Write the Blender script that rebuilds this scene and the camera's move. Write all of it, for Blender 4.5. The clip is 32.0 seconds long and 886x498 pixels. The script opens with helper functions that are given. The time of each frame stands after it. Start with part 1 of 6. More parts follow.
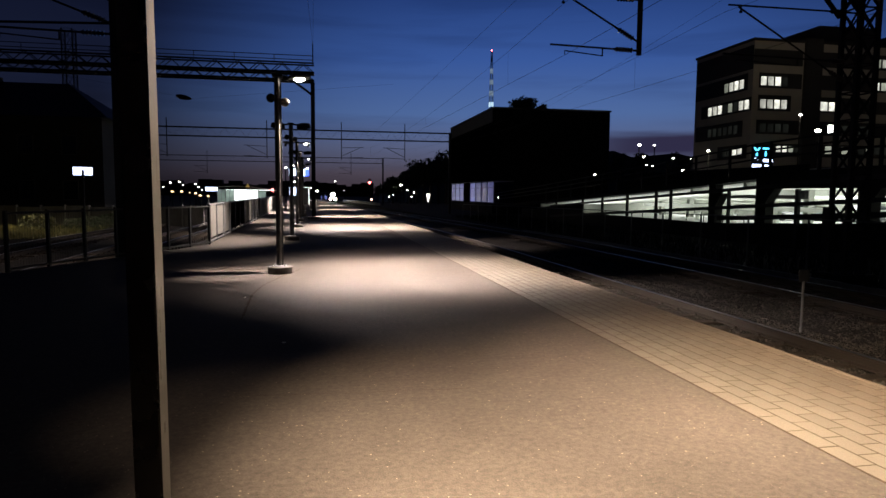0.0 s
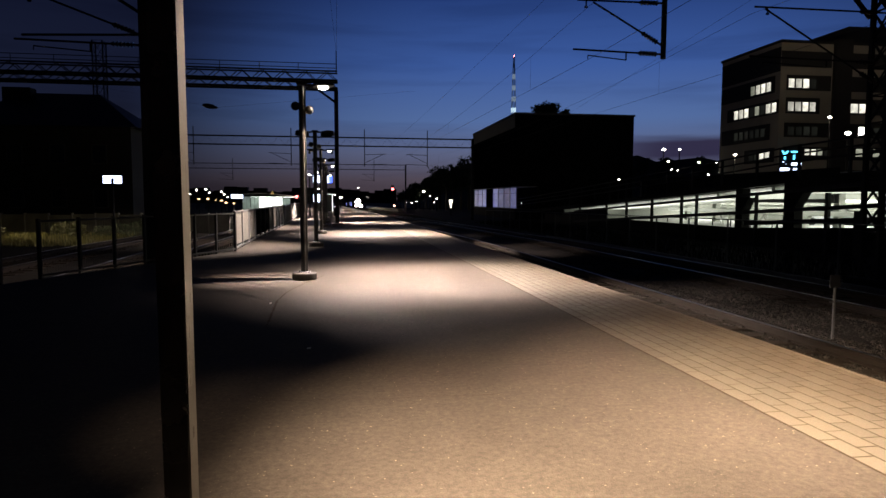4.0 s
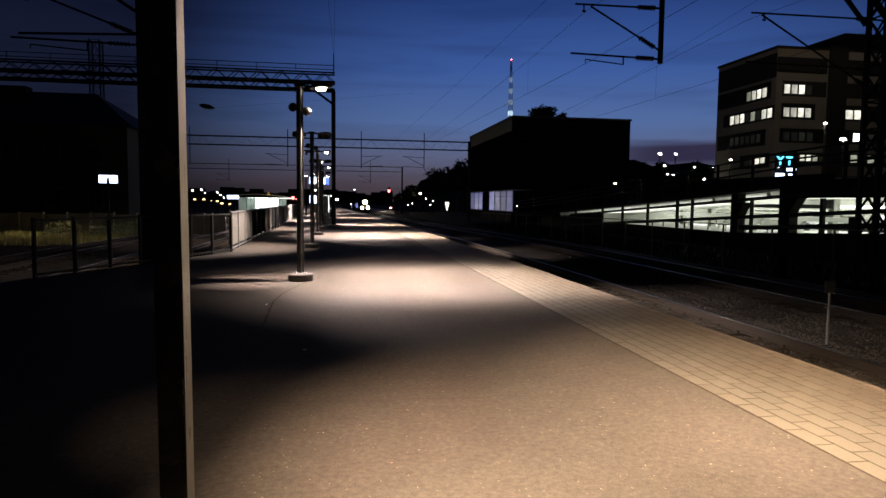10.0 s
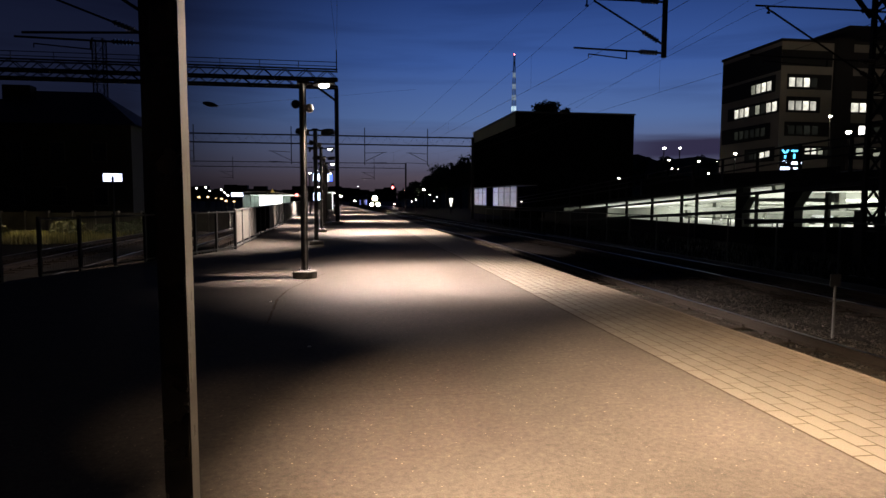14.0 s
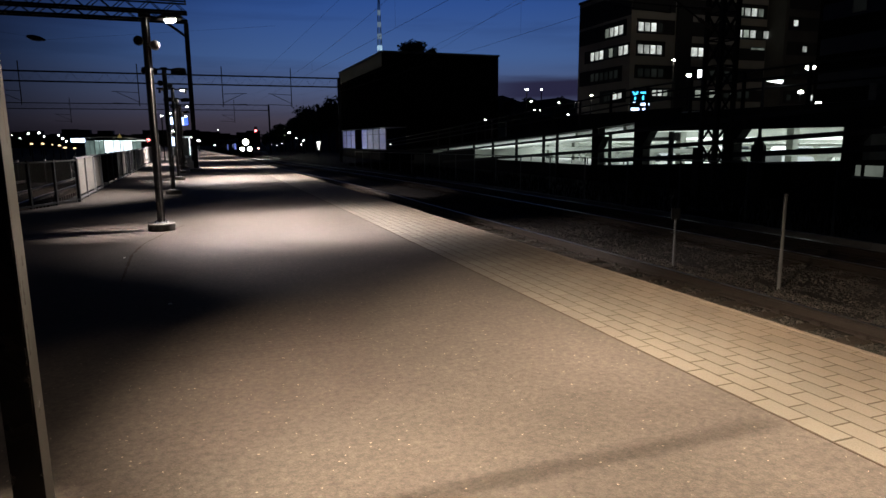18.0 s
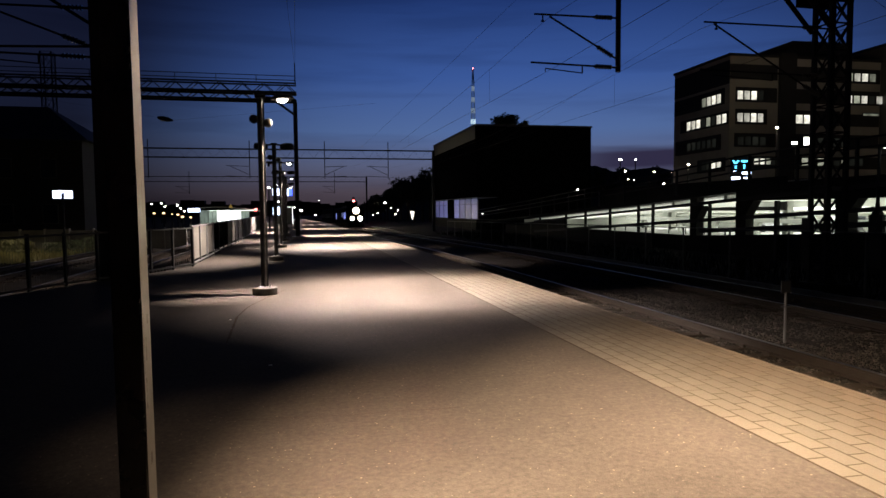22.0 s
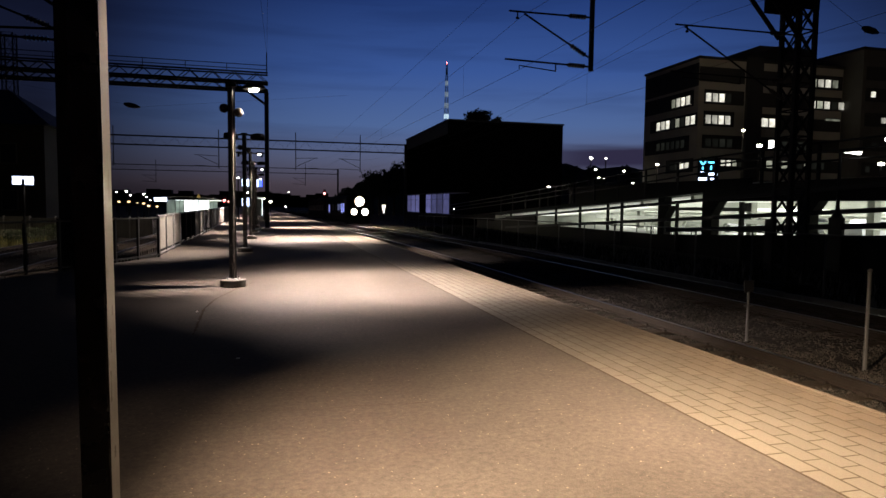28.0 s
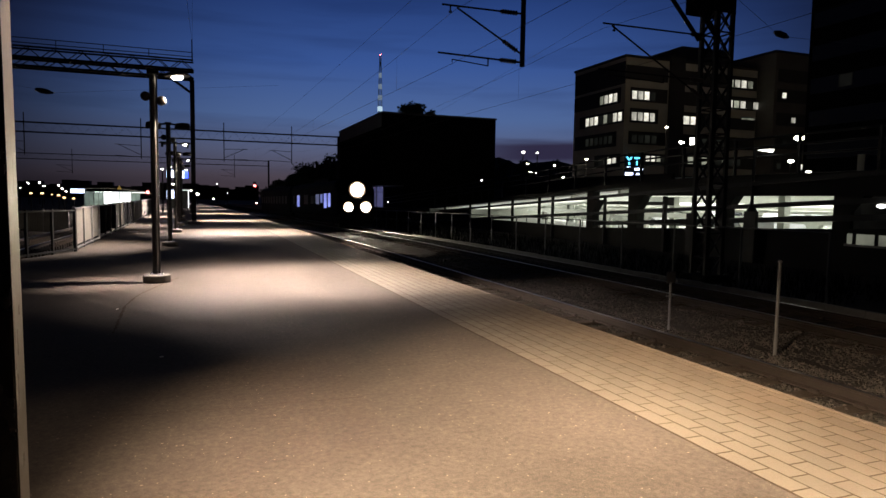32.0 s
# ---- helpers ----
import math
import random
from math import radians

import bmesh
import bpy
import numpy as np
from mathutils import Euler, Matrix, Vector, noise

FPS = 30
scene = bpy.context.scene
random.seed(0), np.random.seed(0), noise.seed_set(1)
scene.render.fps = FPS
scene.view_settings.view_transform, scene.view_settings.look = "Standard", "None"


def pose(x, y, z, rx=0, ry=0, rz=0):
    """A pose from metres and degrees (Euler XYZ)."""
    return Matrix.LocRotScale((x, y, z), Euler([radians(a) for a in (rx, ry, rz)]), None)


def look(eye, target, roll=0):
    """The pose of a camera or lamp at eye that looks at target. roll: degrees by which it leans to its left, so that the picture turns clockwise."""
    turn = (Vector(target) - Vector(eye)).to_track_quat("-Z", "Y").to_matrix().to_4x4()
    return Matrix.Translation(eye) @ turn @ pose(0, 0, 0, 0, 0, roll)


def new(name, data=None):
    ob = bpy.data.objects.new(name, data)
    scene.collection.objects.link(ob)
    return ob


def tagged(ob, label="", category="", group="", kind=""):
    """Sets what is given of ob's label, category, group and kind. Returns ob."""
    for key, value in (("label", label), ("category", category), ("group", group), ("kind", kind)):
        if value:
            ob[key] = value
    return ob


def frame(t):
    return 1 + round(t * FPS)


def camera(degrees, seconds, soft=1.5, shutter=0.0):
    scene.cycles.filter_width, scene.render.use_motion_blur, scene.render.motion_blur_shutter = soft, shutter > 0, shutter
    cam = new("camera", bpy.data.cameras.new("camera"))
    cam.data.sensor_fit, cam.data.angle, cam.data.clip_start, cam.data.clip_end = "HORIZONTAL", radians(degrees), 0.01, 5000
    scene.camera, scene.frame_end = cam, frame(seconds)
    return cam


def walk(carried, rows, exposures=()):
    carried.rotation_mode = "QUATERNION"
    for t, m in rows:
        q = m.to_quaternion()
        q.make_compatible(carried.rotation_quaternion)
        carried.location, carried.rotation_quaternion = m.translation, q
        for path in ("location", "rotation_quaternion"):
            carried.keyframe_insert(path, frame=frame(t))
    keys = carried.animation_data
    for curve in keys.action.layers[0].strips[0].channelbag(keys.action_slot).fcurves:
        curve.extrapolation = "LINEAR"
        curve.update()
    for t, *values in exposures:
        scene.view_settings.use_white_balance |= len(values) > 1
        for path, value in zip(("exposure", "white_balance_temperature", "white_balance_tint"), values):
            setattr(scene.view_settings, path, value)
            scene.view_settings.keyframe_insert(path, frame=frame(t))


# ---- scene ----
cam = camera(69.4, 32.0)
PATH = [
    (0, pose(0.015, 0, 1.600, 85.02, -0.47, -10.71)),
    (0.5, pose(0.025, 0, 1.600, 86.37, 0.02, -10.22)),
    (1, pose(0.026, 0, 1.600, 86.77, -0.08, -9.67)),
    (1.5, pose(0.023, 0, 1.600, 86.19, -0.18, -9.37)),
    (2, pose(0.016, 0, 1.600, 85.98, -0.38, -9.14)),
    (2.5, pose(0.014, 0, 1.600, 85.76, -0.49, -8.97)),
    (3, pose(0.01, 0, 1.600, 85.61, -0.26, -8.84)),
    (3.5, pose(0.007, 0, 1.600, 85.53, -0.10, -8.68)),
    (5.5, pose(0.004, 0, 1.600, 86.05, -0.30, -8.81)),
    (6, pose(0.004, 0, 1.600, 86.31, 0.17, -8.74)),
    (6.5, pose(0.004, 0, 1.600, 86.34, -0.02, -8.86)),
    (7, pose(0.004, 0, 1.600, 85.98, -0.16, -8.95)),
    (7.5, pose(0.006, 0, 1.600, 85.77, 0.10, -9.01)),
    (8, pose(0.007, 0, 1.600, 85.71, 0.36, -9.04)),
    (8.5, pose(0.003, 0, 1.600, 85.76, 0.20, -9.05)),
    (9, pose(0, 0, 1.600, 85.76, -0.45, -9.00)),
    (9.5, pose(-0.006, 0, 1.600, 85.81, -0.57, -8.98)),
    (10, pose(-0.006, 0, 1.600, 85.76, -0.62, -9.03)),
    (10.5, pose(0, 0, 1.600, 85.44, -0.49, -9.01)),
    (11, pose(0, 0, 1.600, 85.32, -0.47, -8.89)),
    (11.5, pose(0, 0, 1.600, 85.30, -0.15, -8.79)),
    (12, pose(0, 0, 1.600, 85.37, -0.27, -8.72)),
    (12.5, pose(0, 0, 1.600, 85.44, -0.31, -8.65)),
    (13, pose(0, 0, 1.600, 85.42, -0.40, -8.59)),
    (13.5, pose(0, 0, 1.600, 85.40, -0.09, -8.62)),
    (14, pose(0, 0, 1.600, 85.41, -0.23, -8.69)),
    (14.5, pose(0, 0, 1.600, 85.39, -0.68, -9.16)),
    (16.5, pose(0.026, 0, 1.610, 81.15, 0.14, -15.71)),
    (16.7, pose(0.050, 0, 1.610, 80.85, -0.21, -15.68)),
    (17, pose(0.057, 0, 1.612, 79.99, -0.43, -19.27)),
    (17.5, pose(0.050, 0, 1.620, 79.67, -0.32, -20.18)),
    (18, pose(0.036, 0, 1.626, 80.30, 0.47, -20.25)),
    (18.5, pose(0.022, 0, 1.630, 80.45, -0.03, -19.26)),
    (18.7, pose(0.016, 0, 1.630, 81.61, 0.40, -18.61)),
    (19, pose(0.008, 0, 1.632, 83.39, 1.35, -16.02)),
    (19.5, pose(0, 0, 1.629, 84.80, 0.98, -13.10)),
    (20, pose(0, 0, 1.624, 85.96, 0.52, -12.33)),
    (20.5, pose(0, 0, 1.618, 86.70, 0.47, -12.06)),
    (21, pose(0, 0, 1.618, 86.96, 0.54, -11.99)),
    (21.5, pose(0, 0, 1.618, 86.60, 0.29, -12.03)),
    (22, pose(0, 0, 1.618, 86.53, 0.49, -12.14)),
    (22.5, pose(0, 0, 1.618, 86.55, 0.52, -12.17)),
    (23, pose(0, 0, 1.618, 86.63, 0.18, -12.28)),
    (23.5, pose(0, 0, 1.618, 86.23, -0.17, -12.76)),
    (24, pose(0, 0, 1.618, 85.90, 0.01, -13.12)),
    (24.5, pose(0, 0, 1.619, 85.94, 0.47, -13.28)),
    (25, pose(0, 0, 1.619, 86.08, 0.43, -13.31)),
    (25.5, pose(0, 0, 1.620, 86.19, 0.01, -13.31)),
    (27.5, pose(0, 0, 1.622, 86.08, -0.64, -14.18)),
    (28, pose(-0.008, 0, 1.623, 86.05, -0.67, -14.68)),
    (28.5, pose(-0.01, 0, 1.623, 86.13, -0.47, -15.31)),
    (29, pose(0, 0, 1.624, 86.26, -0.46, -15.89)),
    (29.5, pose(0, 0, 1.624, 86.31, -0.58, -17.10)),
    (30, pose(0, 0, 1.625, 86.25, -0.12, -18.12)),
    (30.5, pose(0, 0, 1.625, 86.10, 0.03, -18.87)),
    (31, pose(0, 0, 1.626, 85.99, -0.16, -19.45)),
    (31.5, pose(0, 0, 1.626, 85.66, -0.65, -19.83)),
    (32, pose(0.012, 0, 1.627, 85.52, -0.90, -20.55)),
]
# the picture darkens and cools a little while the view is turned down onto the lit paving
walk(cam, PATH, [(0.0, -.08, 6250, 9), (1.2, 0.0, 6500, 10), (14.5, 0.0, 6500, 10), (16.6, -.43, 5780, 6), (18.4, -.47, 5780, 6), (19.5, -.14, 6350, 10), (20.5, -.06, 6500, 10), (27.0, -.12, 6500, 10), (32.0, -.15, 6500, 10)])

# ---- world: dusk sky, brightest low over the tracks ahead ----
GRADE = .009               # the running lines fall away gently beyond thirty metres
C_BEND = 2.5e-4            # the tracks and the platform bend gently to the left
scene.view_settings.exposure = 0.0
world = bpy.data.worlds.new("dusk")
scene.world = world
world.use_nodes = True
wn, wl = world.node_tree.nodes, world.node_tree.links
wn.clear()


def wnode(kind, **kw):
    n = wn.new(kind)
    for k, v in kw.items():
        if k == "op":
            n.operation = v
        elif k == "blend":
            n.blend_type = v
        else:
            n.inputs[int(k[1:])].default_value = v
    return n


def ramp_node(nodes, stops):
    n = nodes.new("ShaderNodeValToRGB")
    el = n.color_ramp.elements
    el[0].position, el[0].color = stops[0][0], (*stops[0][1], 1)
    el[1].position, el[1].color = stops[-1][0], (*stops[-1][1], 1)
    for p, c in stops[1:-1]:
        e = el.new(p)
        e.color = (*c, 1)
    return n


tc = wnode("ShaderNodeTexCoord")
sep = wnode("ShaderNodeSeparateXYZ")
wl.new(tc.outputs["Generated"], sep.inputs[0])
bright = ramp_node(wn, [(0.0, (.048, .034, .042)), (.03, (.082, .065, .088)), (.07, (.104, .122, .215)), (.12, (.085, .150, .345)),
                        (.20, (.045, .104, .338)), (.30, (.019, .052, .212)), (.37, (.006, .017, .075)), (.45, (.002, .005, .022)), (1.0, (.0005, .0012, .005))])
dark = ramp_node(wn, [(0.0, (.0055, .0049, .0075)), (.05, (.0095, .0095, .0150)), (.15, (.0088, .0118, .030)), (.3, (.0046, .0066, .0215)), (1.0, (.0004, .0008, .003))])
wl.new(sep.outputs["Z"], bright.inputs[0])
wl.new(sep.outputs["Z"], dark.inputs[0])
dot = wn.new("ShaderNodeVectorMath")
dot.operation = "DOT_PRODUCT"
glow_az = radians(20)
dot.inputs[1].default_value = (math.sin(glow_az), math.cos(glow_az), 0.0)
wl.new(tc.outputs["Generated"], dot.inputs[0])
rng = wn.new("ShaderNodeMapRange")
rng.interpolation_type = "SMOOTHSTEP"
rng.inputs[1].default_value, rng.inputs[2].default_value = 0.78, 1.0
wl.new(dot.outputs["Value"], rng.inputs[0])
mixs = wn.new("ShaderNodeMix")
mixs.data_type = "RGBA"
wl.new(rng.outputs[0], mixs.inputs["Factor"])
wl.new(dark.outputs[0], mixs.inputs[6])
wl.new(bright.outputs[0], mixs.inputs[7])
# thin cloud streaks, stretched along the horizon
mp = wn.new("ShaderNodeMapping")
mp.inputs["Scale"].default_value = (2.2, 2.2, 26.0)
mp.inputs["Location"].default_value = (0.4, 0.1, 0.35)
wl.new(tc.outputs["Generated"], mp.inputs[0])
cn = wn.new("ShaderNodeTexNoise")
cn.inputs["Scale"].default_value, cn.inputs["Detail"].default_value = 1.6, 4.0
wl.new(mp.outputs[0], cn.inputs["Vector"])
cr = ramp_node(wn, [(.50, (1, 1, 1)), (.68, (.42, .40, .44))])
wl.new(cn.outputs["Fac"], cr.inputs[0])
mul = wn.new("ShaderNodeMix")
mul.data_type, mul.blend_type = "RGBA", "MULTIPLY"
mul.inputs["Factor"].default_value = 0.28
wl.new(mixs.outputs[2], mul.inputs[6])
wl.new(cr.outputs[0], mul.inputs[7])
bank = ramp_node(wn, [(.045, (0, 0, 0)), (.062, (1, 1, 1)), (.082, (1, 1, 1)), (.094, (0, 0, 0))])
wob = wn.new("ShaderNodeMath")
wob.operation = "MULTIPLY_ADD"
wob.inputs[1].default_value, wob.inputs[2].default_value = .028, -.014
wl.new(cn.outputs["Fac"], wob.inputs[0])
zz = wn.new("ShaderNodeMath")
wl.new(sep.outputs["Z"], zz.inputs[0])
wl.new(wob.outputs[0], zz.inputs[1])
wl.new(zz.outputs[0], bank.inputs[0])
ax = wn.new("ShaderNodeMapRange")
ax.interpolation_type = "SMOOTHSTEP"
ax.inputs[1].default_value, ax.inputs[2].default_value = .28, .48
wl.new(sep.outputs["X"], ax.inputs[0])
am = wn.new("ShaderNodeMath")
am.operation = "MULTIPLY"
wl.new(bank.outputs[0], am.inputs[0])
wl.new(ax.outputs[0], am.inputs[1])
cl = wn.new("ShaderNodeMix")
cl.data_type = "RGBA"
cl.inputs[7].default_value = (.030, .026, .060, 1)
wl.new(am.outputs[0], cl.inputs["Factor"])
wl.new(mul.outputs[2], cl.inputs[6])
bg = wn.new("ShaderNodeBackground")
bg.inputs["Strength"].default_value = 1.0
# the night side of the sky, opposite the last light
night = wn.new("ShaderNodeMapRange")
night.interpolation_type = "SMOOTHSTEP"
night.inputs[1].default_value, night.inputs[2].default_value = -.25, .55
night.inputs[3].default_value, night.inputs[4].default_value = .22, 1.0
wl.new(dot.outputs["Value"], night.inputs[0])
nsc = wn.new("ShaderNodeVectorMath")
nsc.operation = "SCALE"
wl.new(cl.outputs[2], nsc.inputs[0])
wl.new(night.outputs[0], nsc.inputs["Scale"])
wl.new(nsc.outputs[0], bg.inputs["Color"])
wo = wn.new("ShaderNodeOutputWorld")
wl.new(bg.outputs[0], wo.inputs["Surface"])

LAMP_WARM = (1.0, .748, .525)
LAMP_COOL = (1.0, .83, .755)
LAMP_POWER = 9300.0
# beams of a lamp head: how far out and along the platform they are aimed, half angle, power
BEAMS_NEAR = [(2.0, 1.2, 36, 4300), (4.0, 2.4, 26, 4599), (5.0, 1.8, 22, 6551), (1.4, 0, 36, 2224), (5.0, 0, 26, 4600), (-.3, 1.8, 18, 224), (4.6, 3.9, 18, 1500)]
BEAMS = [(2, 1.2, 30, 5560), (5, 1.2, 18, 9000), (.5, 1.8, 30, 1200), (-.6, .6, 30, 80), (2, 2.8, 30, 1500), (1, 1.2, 30, 4680), (3.3, 1.2, 26, 3600), (2.6, 1.8, 14, 6800), (-.6, 1.2, 30, 260), (4, 0, 26, 4700)]


# ---- materials ----


def mat(name, col, rough=.6, metal=0.0, var=.25, scale=6.0, fine=60.0, bump=.15, spec=.5, rand=0.0, detail=6.0):
    """A surface with variation at two scales and a fine relief, in metres of the object's space."""
    m = bpy.data.materials.new(name)
    m.use_nodes = True
    n, l = m.node_tree.nodes, m.node_tree.links
    b = n["Principled BSDF"]
    t = n.new("ShaderNodeTexCoord")
    n1 = n.new("ShaderNodeTexNoise")
    n1.inputs["Scale"].default_value, n1.inputs["Detail"].default_value = scale, detail
    n2 = n.new("ShaderNodeTexNoise")
    n2.inputs["Scale"].default_value, n2.inputs["Detail"].default_value = fine, 3.0
    l.new(t.outputs["Object"], n1.inputs["Vector"])
    l.new(t.outputs["Object"], n2.inputs["Vector"])
    add = n.new("ShaderNodeMath")
    add.operation = "MULTIPLY_ADD"
    add.inputs[1].default_value = .6
    l.new(n1.outputs["Fac"], add.inputs[0])
    half = n.new("ShaderNodeMath")
    half.operation = "MULTIPLY"
    half.inputs[1].default_value = .4
    l.new(n2.outputs["Fac"], half.inputs[0])
    l.new(half.outputs[0], add.inputs[2])
    r = ramp_node(n, [(.30, [c * (1 - var) for c in col]), (.70, [min(1, c * (1 + var)) for c in col])])
    l.new(add.outputs[0], r.inputs[0])
    out = r.outputs[0]
    if rand:
        oi = n.new("ShaderNodeObjectInfo")
        hs = n.new("ShaderNodeMapRange")
        hs.inputs[3].default_value, hs.inputs[4].default_value = 1 - rand, 1 + rand
        l.new(oi.outputs["Random"], hs.inputs[0])
        mx = n.new("ShaderNodeVectorMath")
        mx.operation = "SCALE"
        l.new(out, mx.inputs[0])
        l.new(hs.outputs[0], mx.inputs["Scale"])
        out = mx.outputs[0]
    l.new(out, b.inputs["Base Color"])
    b.inputs["Metallic"].default_value = metal
    rr = n.new("ShaderNodeMapRange")
    rr.inputs[3].default_value, rr.inputs[4].default_value = max(.02, rough - .12), min(1, rough + .12)
    l.new(n1.outputs["Fac"], rr.inputs[0])
    l.new(rr.outputs[0], b.inputs["Roughness"])
    b.inputs["Specular IOR Level"].default_value = spec
    if bump:
        bp = n.new("ShaderNodeBump")
        bp.inputs["Strength"].default_value, bp.inputs["Distance"].default_value = bump, .01
        l.new(n2.outputs["Fac"], bp.inputs["Height"])
        l.new(bp.outputs[0], b.inputs["Normal"])
    return m


def glow(name, col, power, base=(.6, .6, .6)):
    m = bpy.data.materials.new(name)
    m.use_nodes = True
    b = m.node_tree.nodes["Principled BSDF"]
    b.inputs["Base Color"].default_value = (*base, 1)
    b.inputs["Emission Color"].default_value = (*col, 1)
    b.inputs["Emission Strength"].default_value = power
    b.inputs["Roughness"].default_value = .4
    return m


def lit_window(name, col, power):
    """A window pane in front of a lit room: uneven glow of the room behind, with blinds and shelves as soft patches."""
    m = glow(name, col, power, (.03, .03, .032))
    n, l = m.node_tree.nodes, m.node_tree.links
    b = n["Principled BSDF"]
    t = n.new("ShaderNodeTexCoord")
    oi = n.new("ShaderNodeObjectInfo")
    nz = n.new("ShaderNodeTexNoise")
    nz.noise_dimensions = "4D"
    nz.inputs["Scale"].default_value = 1.4
    l.new(t.outputs["Object"], nz.inputs["Vector"])
    l.new(oi.outputs["Random"], nz.inputs["W"])
    mr = n.new("ShaderNodeMapRange")
    mr.inputs[1].default_value, mr.inputs[2].default_value = .25, .7
    mr.inputs[3].default_value, mr.inputs[4].default_value = power * .45, power * 1.25
    l.new(nz.outputs["Fac"], mr.inputs[0])
    # every pane has its own brightness: blinds, lamps on or off behind it
    each = n.new("ShaderNodeMapRange")
    each.inputs[3].default_value, each.inputs[4].default_value = .35, 1.5
    l.new(oi.outputs["Random"], each.inputs[0])
    both = n.new("ShaderNodeMath")
    both.operation = "MULTIPLY"
    l.new(mr.outputs[0], both.inputs[0])
    l.new(each.outputs[0], both.inputs[1])
    l.new(both.outputs[0], b.inputs["Emission Strength"])
    return m


def asphalt_material():
    m = mat("asphalt", (.0503, .0426, .0355), .76, 0, .20, .55, 3.5, 0, .10, detail=8)
    n, l = m.node_tree.nodes, m.node_tree.links
    b = n["Principled BSDF"]
    t = n.new("ShaderNodeTexCoord")
    stone = n.new("ShaderNodeTexVoronoi")
    stone.inputs["Scale"].default_value = 110.0
    l.new(t.outputs["Object"], stone.inputs["Vector"])
    hue = n.new("ShaderNodeSeparateColor")
    l.new(stone.outputs["Color"], hue.inputs[0])
    # last stop: rare over-bright grains, the sparkle painted into the colour
    pick = ramp_node(n, [(.0, (.84, .84, .84)), (.50, (.99, .99, .99)), (.90, (1.14, 1.13, 1.12)), (.9975, (1.18, 1.17, 1.15)), (1.0, (4.2, 4.1, 3.9))])
    l.new(hue.outputs[0], pick.inputs[0])
    old = b.inputs["Base Color"].links[0].from_socket
    mx = n.new("ShaderNodeVectorMath")
    mx.operation = "MULTIPLY"
    l.new(old, mx.inputs[0])
    l.new(pick.outputs[0], mx.inputs[1])
    l.new(mx.outputs[0], b.inputs["Base Color"])
    bp = n.new("ShaderNodeBump")
    bp.inputs["Strength"].default_value, bp.inputs["Distance"].default_value = .22, .004
    l.new(stone.outputs["Distance"], bp.inputs["Height"])
    l.new(bp.outputs[0], b.inputs["Normal"])
    mot = n.new("ShaderNodeTexNoise")
    mot.inputs["Scale"].default_value, mot.inputs["Detail"].default_value = 22.0, 8.0
    l.new(t.outputs["Object"], mot.inputs["Vector"])
    mr = ramp_node(n, [(.30, (.76, .76, .77)), (.70, (1.24, 1.23, 1.21))])
    l.new(mot.outputs["Fac"], mr.inputs[0])
    m2 = n.new("ShaderNodeVectorMath")
    m2.operation = "MULTIPLY"
    l.new(mx.outputs[0], m2.inputs[0])
    l.new(mr.outputs[0], m2.inputs[1])
    l.new(m2.outputs[0], b.inputs["Base Color"])
    return m


def rust_dust(m):
    """Brown iron dust from the wheels, thicker towards the track and uneven."""
    n, l = m.node_tree.nodes, m.node_tree.links
    b = n["Principled BSDF"]
    g = n.new("ShaderNodeNewGeometry")
    sx = n.new("ShaderNodeSeparateXYZ")
    l.new(g.outputs["Position"], sx.inputs[0])
    nz = n.new("ShaderNodeTexNoise")
    nz.inputs["Scale"].default_value, nz.inputs["Detail"].default_value = 1.7, 5.0
    l.new(g.outputs["Position"], nz.inputs["Vector"])
    wv = n.new("ShaderNodeMath")
    wv.operation = "MULTIPLY_ADD"
    wv.inputs[1].default_value = 1.3
    l.new(nz.outputs["Fac"], wv.inputs[0])
    l.new(sx.outputs["X"], wv.inputs[2])
    r = n.new("ShaderNodeMapRange")
    r.interpolation_type = "SMOOTHSTEP"
    r.inputs[1].default_value, r.inputs[2].default_value = 3.9, 5.5
    r.inputs[4].default_value = .85
    l.new(wv.outputs[0], r.inputs[0])
    mx = n.new("ShaderNodeMix")
    mx.data_type, mx.blend_type = "RGBA", "MULTIPLY"
    mx.inputs[7].default_value = (.84, .70, .56, 1)
    l.new(r.outputs[0], mx.inputs["Factor"])
    l.new(b.inputs["Base Color"].links[0].from_socket, mx.inputs[6])
    l.new(mx.outputs[2], b.inputs["Base Color"])


M_ASPHALT = asphalt_material()
M_PAVER = mat("paver", (.073, .0638, .0485), .75, 0, .18, 9, 120, .35, .35, rand=.15)
M_EDGE = mat("edge_concrete", (.080, .068, .052), .8, 0, .2, 5, 80, .3)
rust_dust(M_PAVER)
rust_dust(M_EDGE)
M_DIRT = mat("joint_dirt", (.036, .0248, .0150), .95, 0, .3, 20, 90, .3, .08)
M_CONCRETE = mat("concrete", (.28, .27, .25), .85, 0, .25, 2.2, 45, .35)
# near-black copy of the concrete, for parts that lie unlit
M_DARKCONC = mat("unlit_concrete", (.011, .0105, .010), .9, 0, .3, 1.2, 30, .3, .15)
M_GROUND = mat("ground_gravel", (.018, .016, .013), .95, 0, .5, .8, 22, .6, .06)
# track bed tones cut dark in place of weaker light on it
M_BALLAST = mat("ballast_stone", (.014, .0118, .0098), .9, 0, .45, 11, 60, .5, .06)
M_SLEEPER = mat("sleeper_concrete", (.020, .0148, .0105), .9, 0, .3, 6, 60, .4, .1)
M_RAILSIDE = mat("rail_rust", (.015, .0112, .0085), .75, .2, .35, 9, 60, .3, .15)
M_RAILTOP = mat("rail_polished", (.21, .195, .18), .33, 1.0, .1, 3, 40, .05)
M_STEEL = mat("galvanised_steel", (.16, .16, .16), .5, .6, .22, 4, 40, .12)
